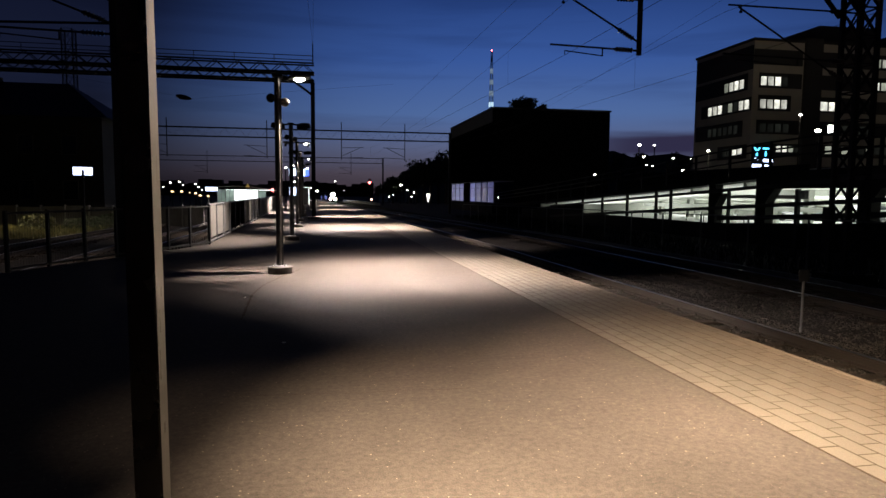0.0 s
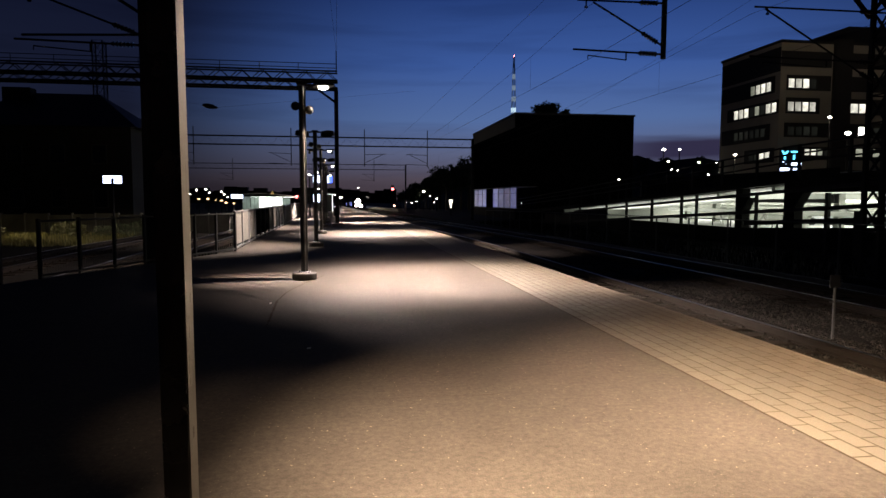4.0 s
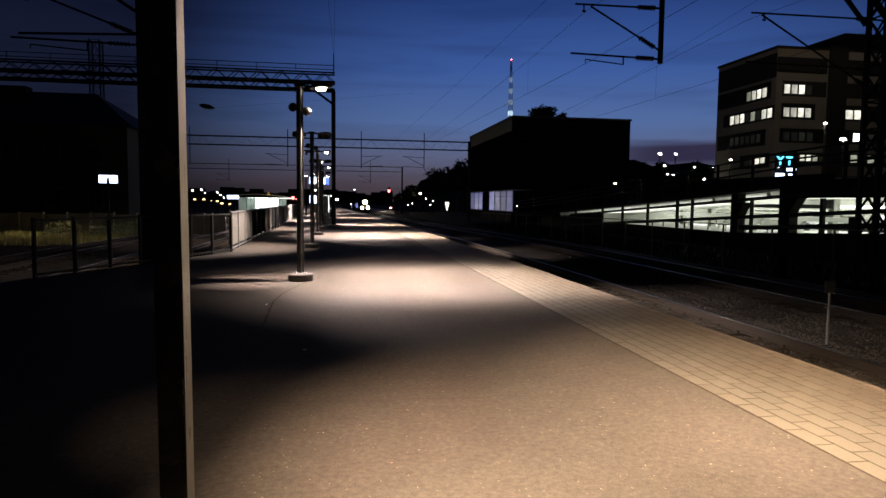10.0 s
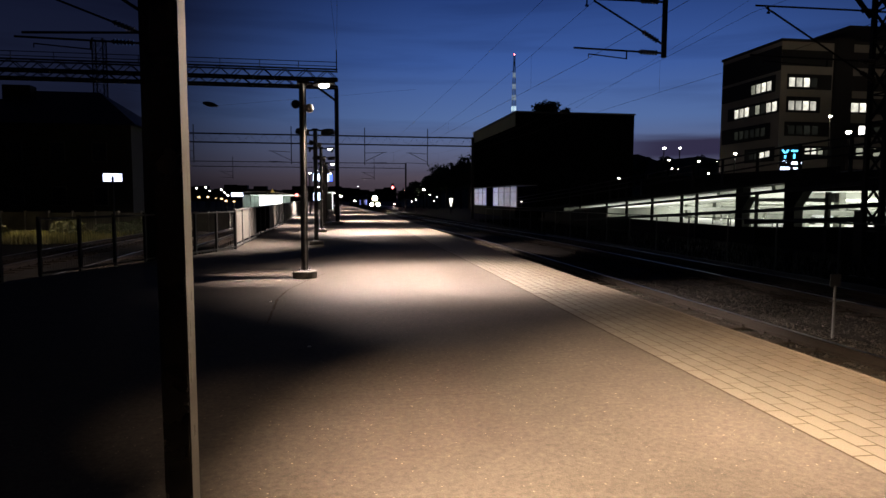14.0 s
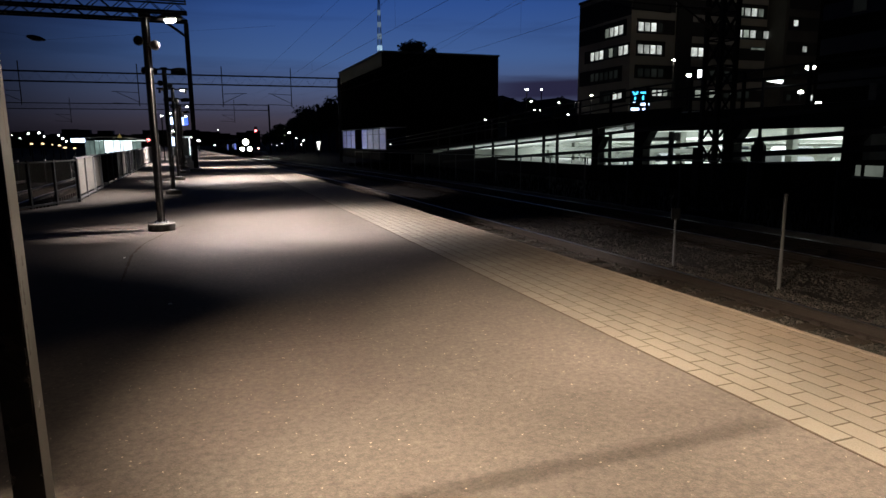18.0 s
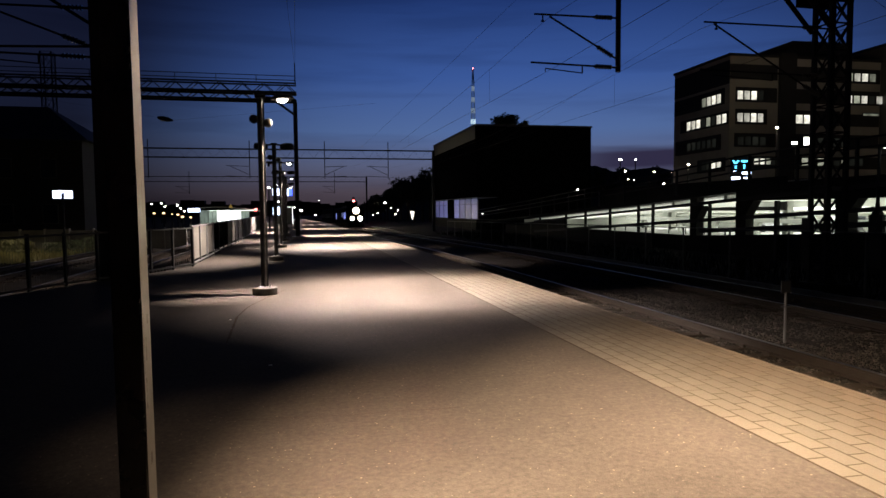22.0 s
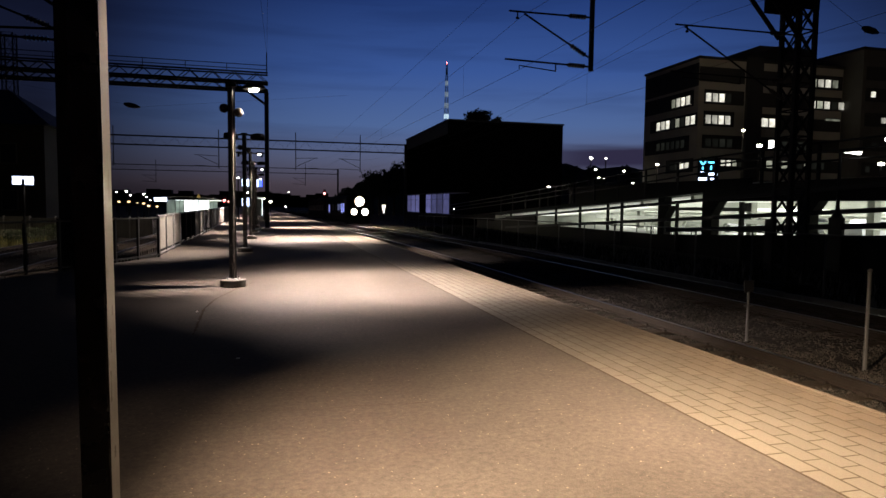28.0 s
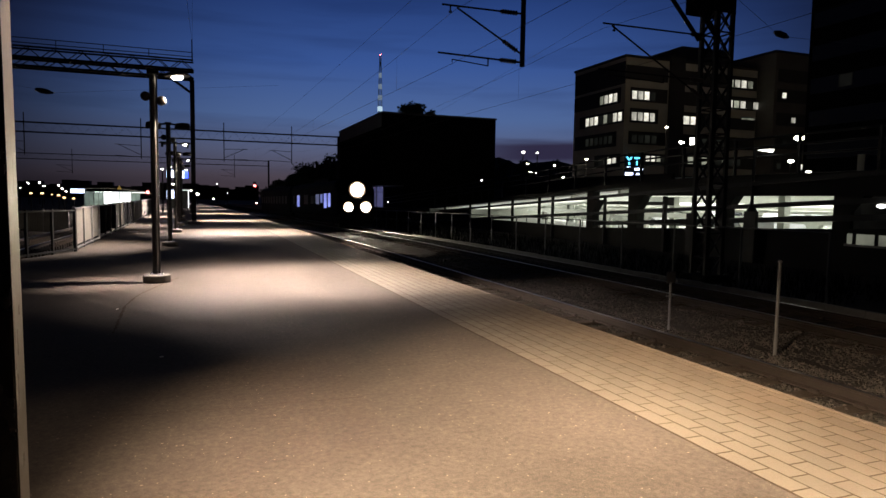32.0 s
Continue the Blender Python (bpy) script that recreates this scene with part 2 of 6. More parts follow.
# pole paint in two tones; the near pole's is darkened for its unlit front
M_POST = mat("grey_paint_unlit", (.0105, .0099, .0090), .26, 0, .22, 7, 60, .05, .55)
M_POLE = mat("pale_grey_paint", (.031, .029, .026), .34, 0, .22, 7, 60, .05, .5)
M_FOOT = mat("foot_concrete", (.075, .068, .058), .85, 0, .3, 7, 60, .35)
M_DARKSTEEL = mat("weathered_dark_steel", (.010, .010, .011), .65, 0, .3, 3, 40, .15, .2)
M_INSUL = mat("brown_insulator", (.018, .012, .010), .3, 0, .2, 8, 30, .05)
M_WIRE = mat("copper_wire", (.02, .018, .016), .7, .2, .1, 3, 20, 0)
M_FENCE = mat("fence_panel", (.15, .14, .12), .55, .2, .2, 2.2, 40, .12)
M_MESH = mat("fence_steel", (.022, .022, .022), .6, .5, .2, 5, 40, .1)
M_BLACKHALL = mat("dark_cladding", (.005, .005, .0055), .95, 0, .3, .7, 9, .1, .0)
M_PALECLAD = mat("pale_cladding", (.46, .42, .36), .75, 0, .14, .5, 8, .1)
M_DARKCLAD = mat("charcoal_cladding", (.040, .038, .037), .75, 0, .25, .6, 8, .1)
M_HOUSE = mat("old_plaster", (.009, .008, .007), .85, 0, .3, .6, 9, .2)
M_ANNEX = mat("grey_render", (.10, .095, .085), .85, 0, .25, .5, 8, .1)
M_ROOF = mat("dark_roof_sheet", (.03, .03, .033), .55, .4, .2, 1, 12, .1)
M_LEAF = mat("leaves", (.045, .065, .028), .7, 0, .5, 1.5, 9, .1)
M_GRASS = mat("dry_grass", (.20, .18, .06), .8, 0, .45, 1.2, 14, .1)
M_BUSH = mat("bush_leaves", (.070, .070, .022), .8, 0, .5, 2.5, 14, .1)
M_BARK = mat("bark", (.07, .055, .04), .9, 0, .3, 8, 30, .4)
# body paint set near black to keep the unlit train out of sight
M_TRAIN = mat("train_paint", (.0045, .0045, .0055), .75, 0, .12, 1.5, 25, .03, .02)
M_TRAINDARK = mat("train_dark_paint", (.008, .008, .009), .8, 0, .2, 2, 25, .05, .08)
M_BLACK = mat("black_plastic", (.015, .015, .016), .45, 0, .2, 5, 40, .05)
M_HEAD = glow("headlamp", (1.0, .88, .68), 230)
M_LED = glow("lamp_diffuser", (1.0, .88, .74), 34)
M_SIGNBLUE = glow("display_face", (.60, .70, 1.0), 5.0)
M_SIGNDEEP = glow("display_blue", (.06, .12, 1.0), 3.0)
M_TUBE = glow("tube_light", (.95, 1.0, .82), 14)
M_WIN = lit_window("office_window_lit", (1.0, .97, .82), 1.0)
M_WINDIM = lit_window("office_window_dim", (.80, .86, .68), .012)
M_WINMID = lit_window("office_window_half", (.85, .88, .68), .34)
M_BLUEGLASS = lit_window("hall_window_lit", (.38, .40, 1.0), .22)
M_TRAINWIN = lit_window("train_window_lit", (.30, .36, 1.0), .85)
# dull dark glass, so the train's dark windows reflect little
M_TRAINGLASS = mat("dull_train_glass", (.006, .006, .008), .55, 0, .2, 2, 20, 0, .08)
M_TRAINWINDIM = lit_window("train_window_dim", (.45, .50, 1.0), .18)
M_FARWARM = glow("far_lamp_warm", (1.0, .60, .30), 3.2)
M_BOLLARD = glow("bollard_glow", (1.0, .92, .78), 2.6)
M_FARLENS = glow("lamp_lens_white", (1.0, .97, .90), 4.0)
M_FARWHITE = glow("far_lamp_white", (1.0, .90, .74), 22)
M_REDPALE = glow("signal_reflection_red", (1.0, .45, .40), 12)
M_RED = glow("signal_red", (1.0, .10, .10), 22)
M_CYAN = glow("sign_cyan", (.10, .62, 1.0), 3.0)
# the triangle's brightness comes from a faint glow of its own
M_YELLOW = glow("warning_yellow_glow", (1.0, .62, .10), .22)
M_HALO = glow("lamp_halo", (1.0, .66, .40), .55)
M_MARKER = mat("marker_steel", (.08, .08, .078), .5, .4, .25, 4, 40, .12)
# lighter copy of the near pole's paint, for its lamplit side
M_LITSIDE = mat("lit_side_paint", (.050, .047, .042), .35, 0, .25, 9, 70, .08, .4)
M_SCUFF = mat("scuffed_paint", (.105, .10, .09), .8, 0, .35, 30, 120, .3, .2)
M_TROUGH = mat("trough_concrete", (.125, .12, .11), .85, 0, .3, 3, 45, .35)
M_RAILING = mat("railing_steel", (.045, .045, .044), .65, 0, .2, 4, 40, .1)
# grass tone cut to near black for weeds beyond the lamps' reach
M_WEED = mat("unlit_weeds", (.0025, .003, .0014), .95, 0, .4, 1.2, 14, .1, .1)


def glass_material():
    m = bpy.data.materials.new("dark_glass")
    m.use_nodes = True
    b = m.node_tree.nodes["Principled BSDF"]
    b.inputs["Base Color"].default_value = (.012, .014, .018, 1)
    b.inputs["Roughness"].default_value = .22
    return m


M_GLASS = glass_material()

# ---- mesh helpers ----


def bend(x, y):
    return x - C_BEND * y * y if y > 0 else x


def grade(y):
    return -GRADE * max(0.0, y - 30)


def box(bm, x0, x1, y0, y1, z0, z1, cham=0.0, bent=False):
    """A box; with cham its top edges are bevelled."""
    c = cham
    f = bend if bent else (lambda a, b: a)
    lo = [(x0, y0), (x1, y0), (x1, y1), (x0, y1)]
    v0 = [bm.verts.new((f(x, y), y, z0)) for x, y in lo]
    v1 = [bm.verts.new((f(x, y), y, z1 - c)) for x, y in lo]
    rings = [v0, v1]
    if c:
        hi = [(x0 + c, y0 + c), (x1 - c, y0 + c), (x1 - c, y1 - c), (x0 + c, y1 - c)]
        rings.append([bm.verts.new((f(x, y), y, z1)) for x, y in hi])
    bm.faces.new(v0[::-1])
    bm.faces.new(rings[-1])
    for a, b in zip(rings, rings[1:]):
        for i in range(4):
            j = (i + 1) % 4
            bm.faces.new((a[i], a[j], b[j], b[i]))


def tube(bm, p0, p1, r0, r1=None, n=8):
    p0, p1 = Vector(p0), Vector(p1)
    r1 = r0 if r1 is None else r1
    d = (p1 - p0).normalized()
    u = d.orthogonal().normalized()
    w = d.cross(u)
    a = [bm.verts.new(p0 + (u * math.cos(2 * math.pi * i / n) + w * math.sin(2 * math.pi * i / n)) * r0) for i in range(n)]
    b = [bm.verts.new(p1 + (u * math.cos(2 * math.pi * i / n) + w * math.sin(2 * math.pi * i / n)) * r1) for i in range(n)]
    bm.faces.new(a[::-1])
    bm.faces.new(b)
    for i in range(n):
        j = (i + 1) % n
        bm.faces.new((a[i], a[j], b[j], b[i]))


def polytube(bm, pts, r, n=5):
    """One unbroken tube along a line of points."""
    pts = [Vector(p) for p in pts]
    rings = []
    for i, p in enumerate(pts):
        d = (pts[min(i + 1, len(pts) - 1)] - pts[max(i - 1, 0)]).normalized()
        u = d.cross(Vector((0, 0, 1)))
        u = u.normalized() if u.length > .01 else Vector((1, 0, 0))
        w = d.cross(u)
        rings.append([bm.verts.new(p + (u * math.cos(2 * math.pi * k / n) + w * math.sin(2 * math.pi * k / n)) * r) for k in range(n)])
    bm.faces.new(rings[0][::-1])
    bm.faces.new(rings[-1])
    for a, b in zip(rings, rings[1:]):
        for i in range(n):
            j = (i + 1) % n
            bm.faces.new((a[i], a[j], b[j], b[i]))


def lathe(bm, profile, x=0, y=0, n=16):
    """Turned shape from (radius, z) pairs."""
    rings = [[bm.verts.new((x + r * math.cos(2 * math.pi * i / n), y + r * math.sin(2 * math.pi * i / n), z)) for i in range(n)] for r, z in profile]
    bm.faces.new(rings[0][::-1])
    bm.faces.new(rings[-1])
    for a, b in zip(rings, rings[1:]):
        for i in range(n):
            j = (i + 1) % n
            bm.faces.new((a[i], a[j], b[j], b[i]))


def strip(bm, section, y0, y1, step=4.0, falls=False):
    """A closed section of (x, z) drawn along the bent line from y0 to y1."""
    k = max(1, math.ceil((y1 - y0) / step))
    rings = []
    for i in range(k + 1):
        y = y0 + (y1 - y0) * i / k
        rings.append([bm.verts.new((bend(x, y), y, z + (grade(y) if falls else 0))) for x, z in section])
    n = len(section)
    bm.faces.new(rings[0])
    bm.faces.new(rings[-1][::-1])
    for a, b in zip(rings, rings[1:]):
        for i in range(n):
            j = (i + 1) % n
            bm.faces.new((a[i], b[i], b[j], a[j]))


def prism(bm, pts, z0, z1):
    a = [bm.verts.new((x, y, z0)) for x, y in pts]
    b = [bm.verts.new((x, y, z1)) for x, y in pts]
    bm.faces.new(a[::-1])
    bm.faces.new(b)
    n = len(pts)
    for i in range(n):
        j = (i + 1) % n
        bm.faces.new((a[i], a[j], b[j], b[i]))


def mesh_of(name, bm, material):
    bmesh.ops.recalc_face_normals(bm, faces=bm.faces)
    me = bpy.data.meshes.new(name)
    bm.to_mesh(me)
    bm.free()
    me.materials.append(material)
    return me


def part(name, bm, material, parent=None, label="", smooth=False):
    me = mesh_of(name, bm, material)
    if smooth:
        for p in me.polygons:
            p.use_smooth = True
    ob = new(name, me)
    if parent is not None:
        ob.parent = parent
    if label:
        ob["label"] = label
    return ob


def boxpart(name, dims, material, parent=None, label="", cham=0.0):
    bm = bmesh.new()
    box(bm, *dims, cham=cham)
    return part(name, bm, material, parent, label)


def tubepart(name, p0, p1, r, material, parent=None, label="", r1=None, n=10):
    bm = bmesh.new()
    tube(bm, p0, p1, r, r1, n)
    return part(name, bm, material, parent, label)


def thing(name, m, label, category, group="", kind=""):
    ob = new(name)
    ob.matrix_basis = m
    ob.empty_display_size = .2
    return tagged(ob, label, category, group, kind)


def piece(name, me, parent, x, y, z=0, rz=0):
    ob = new(name, me)
    ob.parent = parent
    ob.matrix_basis = pose(x, y, z, 0, 0, rz)
    return ob


def polar(az, d):
    return d * math.sin(radians(az)), d * math.cos(radians(az))

EYE_Z = 1.6
RAIL_Z = -.55
TRACK_1, TRACK_2, SIDING_1, SIDING_2 = 6.50, 11.30, -7.08, -11.15


def spot(az, el, d):
    x, y = polar(az, d)
    return x, y, EYE_Z + d * math.tan(radians(el))


# ---- ground, platform, tracks ----
GROUND_Z = -1.0
bm = bmesh.new()
gys = [-2500, -800, -200, -25] + list(range(0, 241, 12)) + [270, 400, 800, 2500]
rows_g = []
for y in gys:
    cut = GROUND_Z - .3 + grade(y) if y <= 240 else GROUND_Z
    yb = min(y, 240)
    cols = [(-2500, GROUND_Z), (-600, GROUND_Z), (-120, GROUND_Z), (bend(-14, yb), GROUND_Z), (bend(4.45, yb), GROUND_Z), (bend(4.6, yb), cut), (bend(13.7, yb), cut), (bend(13.8, yb), GROUND_Z), (60, GROUND_Z), (200, GROUND_Z), (800, GROUND_Z), (2500, GROUND_Z)]
    rows_g.append([bm.verts.new((x, y, z)) for x, z in cols])
for ra, rb in zip(rows_g, rows_g[1:]):
    for i in range(len(ra) - 1):
        bm.faces.new((ra[i], ra[i + 1], rb[i + 1], rb[i]))
tagged(part("ground", bm, M_GROUND), "dark gravelly ground of the railway yard", "ground", kind="structure")

PLAT_L, PAVE_X, EDGE_IN, EDGE_X = -3.30, 3.11, 4.642, 4.70
bm = bmesh.new()
left = [(-9.6, -30), (-9.6, 3.0), (-6.2, 13.3), (-3.32, 20.2)] + [(bend(-3.32, y), y) for y in range(24, 201, 8)]
right = [(bend(PAVE_X, y), y) for y in list(range(200, 0, -8)) + [0]] + [(PAVE_X, -30)]
prism(bm, left + right, -.9, 0.0)
bmesh.ops.triangulate(bm, faces=[f for f in bm.faces if len(f.verts) > 4])
platform = tagged(part("platform", bm, M_ASPHALT), "worn asphalt station platform lit by lamp pools", "platform", kind="structure")
bm = bmesh.new()
strip(bm, [(PAVE_X + .004, -.9), (EDGE_X - .06, -.9), (EDGE_X - .06, .0006), (PAVE_X + .004, .0006)], -30, 200)
part("paving_bed", bm, M_DIRT, platform)
# tar joint between the asphalt and the paving
bm = bmesh.new()
strip(bm, [(PAVE_X - .004, -.02), (PAVE_X + .004, -.02), (PAVE_X + .004, .0025), (PAVE_X - .004, .0025)], -10, 60, 1.0)
part("tar_joint", bm, M_DIRT, platform)
# ballast beds, rails, sleepers


def rail_section(x):
    return [(x - .075, RAIL_Z - .17), (x + .075, RAIL_Z - .17), (x + .075, RAIL_Z - .155), (x + .012, RAIL_Z - .13), (x + .010, RAIL_Z - .045),
            (x + .034, RAIL_Z - .035), (x + .036, RAIL_Z - .008), (x - .036, RAIL_Z - .008), (x - .034, RAIL_Z - .035), (x - .010, RAIL_Z - .045), (x - .012, RAIL_Z - .13), (x - .075, RAIL_Z - .155)]


bm = bmesh.new()
box(bm, -1.3, 1.3, -.13, .13, RAIL_Z - .38, RAIL_Z - .172, .02)
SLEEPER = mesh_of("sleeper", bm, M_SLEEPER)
bm = bmesh.new()
for sx in (-.762, .762):
    for e in (-1, 1):
        box(bm, sx + e * .095 - .025, sx + e * .095 + .025, -.07, .07, RAIL_Z - .172, RAIL_Z - .128, .010)
CLIP = mesh_of("rail_clip", bm, M_RAILSIDE)


def track(label, cx, y0, y1, near0, near1):
    t = thing("railway_track", pose(0, 0, 0), label, "railway track", kind="structure")
    for s in (-1, 1):
        bm = bmesh.new()
        strip(bm, rail_section(cx + s * .762), y0, y1, 3.0, True)
        r = part("rail", bm, M_RAILSIDE, t, "rust-brown steel rail with a shiny top")
        bm = bmesh.new()
        x = cx + s * .762
        strip(bm, [(x - .030, RAIL_Z - .008), (x + .030, RAIL_Z - .008), (x + .022, RAIL_Z), (x - .022, RAIL_Z)], y0, y1, 3.0, True)
        part("running_surface", bm, M_RAILTOP, r, "polished steel running surface")
    y = near0
    while y < near1:
        a = math.degrees(math.atan(2 * C_BEND * max(y, 0)))
        piece("sleeper", SLEEPER, t, bend(cx, y) + random.uniform(-.02, .02), y, grade(y), a)
        piece("rail_clip", CLIP, t, bend(cx, y), y, grade(y), a)
        y += .61
    bm = bmesh.new()
    while y < min(y1, 150):
        for sx in (bend(cx, y),):
            box(bm, sx - 1.3, sx + 1.3, y - .13, y + .13, RAIL_Z - .38 + grade(y), RAIL_Z - .172 + grade(y))
        y += .61
    far = part("far_sleepers", bm, M_SLEEPER, t)
    far["kind"] = "stuff"
    return t


track("running line beside the platform with concrete sleepers", TRACK_1, -25, 220, -1.0, 46)
track("second running line with concrete sleepers", TRACK_2, -25, 220, 4.0, 50)
track("dark siding beyond the fence", SIDING_1, 16, 58, 17, 57)
track("second dark siding beside the grass", SIDING_2, 16, 58, 17, 57)

for nm, x0, x1, y0, y1 in (("ballast_bed", 4.78, 13.6, -25, 220), ("ballast_bed", -13.4, -5.6, 16, 60)):
    bm = bmesh.new()
    nx = int((x1 - x0) / .35)
    ys, y = [], y0
    while y < y1:
        ys.append(y)
        y += .35 if -1 < y < 40 else 2.5
    grid = []
    for y in ys:
        row = []
        for i in range(nx + 1):
            x = x0 + (x1 - x0) * i / nx
            mid = min(abs(x - c) for c in (TRACK_1, TRACK_2, SIDING_1, SIDING_2))
            z = RAIL_Z - .20 - max(0, mid - 1.35) * .10 + .035 * noise.noise((x * 1.3, y * 1.3, 0)) + random.uniform(-.018, .018)
            z = z + grade(y) if 0 < i < nx else GROUND_Z - .6 + grade(y)
            row.append(bm.verts.new((bend(x, y), y, z)))
        grid.append(row)
    for a, b in zip(grid, grid[1:]):
        for i in range(nx):
            bm.faces.new((a[i], a[i + 1], b[i + 1], b[i]))
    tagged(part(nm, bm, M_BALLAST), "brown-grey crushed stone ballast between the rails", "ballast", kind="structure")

# loose stones over the near ballast
verts, faces = [], []
base = [(1, 0, 0), (-1, 0, 0), (0, 1, 0), (0, -1, 0), (0, 0, 1), (0, 0, -1)]
tri = [(0, 2, 4), (2, 1, 4), (1, 3, 4), (3, 0, 4), (2, 0, 5), (1, 2, 5), (3, 1, 5), (0, 3, 5)]
for i in range(62000):
    y = 2.4 + 24 * random.random() ** 1.7
    x = random.uniform(4.85, 9.6 + y * .16)
    mid = min(abs(x - TRACK_1), abs(x - TRACK_2))
    if min(abs(mid - .762), 9) < .07:
        continue
    s = random.uniform(.012, .028) * (1 if random.random() < .95 else 1.6)
    z = RAIL_Z - .195 - max(0, mid - 1.35) * .10 + .035 * noise.noise((x * 1.3, y * 1.3, 0))
    rot = Euler((random.random() * 6, random.random() * 6, random.random() * 6)).to_matrix()
    sx, sy, sz = s * random.uniform(.7, 1.5), s, s * random.uniform(.5, .9)
    o = len(verts)
    for b in base:
        v = rot @ Vector((b[0] * sx, b[1] * sy, b[2] * sz))
        verts.append((bend(x, y) + v.x, y + v.y, z + v.z))
    faces += [(o + a, o + b, o + c) for a, b, c in tri]
me = bpy.data.meshes.new("ballast_stones")
me.from_pydata(verts, [], faces)
# darkened along with the bed below
M_STONES = mat("loose_stone", (.025, .0218, .0187), .9, 0, .5, 14, 70, .4, .06)
sn, sl = M_STONES.node_tree.nodes, M_STONES.node_tree.links
geo = sn.new("ShaderNodeNewGeometry")
mr = sn.new("ShaderNodeMapRange")
mr.inputs[3].default_value, mr.inputs[4].default_value = .35, 1.9
sl.new(geo.outputs["Random Per Island"], mr.inputs[0])
sm = sn.new("ShaderNodeVectorMath")
sm.operation = "SCALE"
sb = sn["Principled BSDF"]
sl.new(sb.inputs["Base Color"].links[0].from_socket, sm.inputs[0])
sl.new(mr.outputs[0], sm.inputs["Scale"])
sl.new(sm.outputs[0], sb.inputs["Base Color"])
me.materials.append(M_STONES)
tagged(new("ballast_stones", me), "loose brown crushed stones on the track bed", "ballast", kind="stuff")

# ---- platform lamps ----


def lamp_post(x, y, side, lit, label, ztop=3.80, lean=0.0):
    """Square pole on a round concrete foot, flat round luminaire on a short arm to one side, two round loudspeakers."""
    t = thing("platform_lamp", pose(x, y, 0, lean, 0, 0), label, "platform lamp", "lamps along the platform")
    if y > 5:
        bm = bmesh.new()
        lathe(bm, [(.235, 0), (.24, .02), (.24, .125), (.228, .145)], n=28)
        part("foot", bm, M_FOOT, t, "round concrete foot")
    bm = bmesh.new()
    box(bm, -.068 if y > 5 else -.044, .068, -.068, .068, .14 if y > 5 else 0, ztop, .01)
    bmesh.ops.bevel(bm, geom=[e for e in bm.edges if abs(e.verts[0].co.z - e.verts[1].co.z) > 1], offset=.006 if y < 5 else .048, segments=3, affect="EDGES")
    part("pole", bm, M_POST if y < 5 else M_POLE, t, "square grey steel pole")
    if y < 5:
        # added plate: the pole's lamplit side painted pale
        boxpart("cover_strip", (.0683, .0700, -.065, .065, .02, ztop - .3), M_LITSIDE, t, "pale plate standing for the pole's lit side")
        # worn paint and scratches on the side towards the track
        for z0, z1, w0, w1 in ((.80, .93, -.050, -.018), (.95, 1.22, -.062, -.046), (1.00, 1.10, -.030, -.006), (1.15, 1.19, .005, .030), (1.31, 1.46, -.058, -.050), (.55, .60, -.02, .02), (1.62, 1.75, .012, .018)):
            bm = bmesh.new()
            k = 7
            lo = [bm.verts.new((.0705, w0 + random.uniform(0, .3) * (w1 - w0), z0 + (z1 - z0) * i / k)) for i in range(k + 1)]
            hi = [bm.verts.new((.0705, w1 - random.uniform(0, .4) * (w1 - w0), z0 + (z1 - z0) * i / k)) for i in range(k + 1)]
            for i in range(k):
                bm.faces.new((lo[i], hi[i], hi[i + 1], lo[i + 1]))
            part("scuff", bm, M_SCUFF, t, "pale scuffed paint")
        # unseen thin rod well above head height, added to cast a shadow line
        tubepart("shadow_rod", (.05, -.050, 2.69), (1.31, -.042, 2.69), .0078, M_DARKSTEEL, t, n=8, r1=.0055)
    plate = None
    if y > 5:
        bm = bmesh.new()
        box(bm, -.12, .12, -.12, .12, .145, .160, .004)
        plate = part("base_plate", bm, M_STEEL, t)
    for bx in (-.095, .095) if plate else ():
        for by in (-.095, .095):
            tubepart("bolt", (bx, by, .155), (bx, by, .185), .011, M_STEEL, plate, n=6)
    bm = bmesh.new()
    box(bm, -.10, .10, -.10, .10, ztop, ztop + .07, .02)
    part("cap", bm, M_DARKSTEEL, t)
    for s in (-1, 1):
        if s != side and y < 16:
            continue
        tubepart("arm", (s * .06, 0, ztop + .02), (s * .30, 0, ztop + .0), .028, M_DARKSTEEL, t)
        bm = bmesh.new()
        lathe(bm, [(.05, .075), (.19, .05), (.225, .015), (.215, -.012)][::-1], n=24)
        h = part("luminaire", bm, M_DARKSTEEL, t, "flat round luminaire head")
        h.matrix_basis = pose(s * .41, 0, ztop + .0, 0, -s * 4, 0)
        bm = bmesh.new()
        lathe(bm, [(.05, -.066), (.085, -.056), (.105, -.014)], n=20)
        part("diffuser", bm, M_LED if (s == side and lit and side > 0) else M_FENCE, h, "frosted diffuser")
        # added light cut-off on the head's outer side, all round on fence-side lamps
        if side > 0 and y < 16:
            continue
        bm = bmesh.new()
        arc = range(-7, 8) if side > 0 else range(-18, 19)
        rv, zv = (.125, -.158) if side > 0 else (.222, -.115)
        ring = []
        for i in arc:
            a = radians(i * 10) + (0 if s > 0 else math.pi)
            c_, s_ = math.cos(a), math.sin(a)
            ring.append([bm.verts.new(v) for v in ((rv * c_, rv * s_, -.02), (rv * c_, rv * s_, zv), ((rv + .006) * c_, (rv + .006) * s_, zv), ((rv + .006) * c_, (rv + .006) * s_, -.02))])
        for ra, rb in zip(ring, ring[1:]):
            for q in range(4):
                bm.faces.new((ra[q], rb[q], rb[(q + 1) % 4], ra[(q + 1) % 4]))
        part("cutoff_ring", bm, M_DARKSTEEL, h, "dark cut-off ring added under the head")
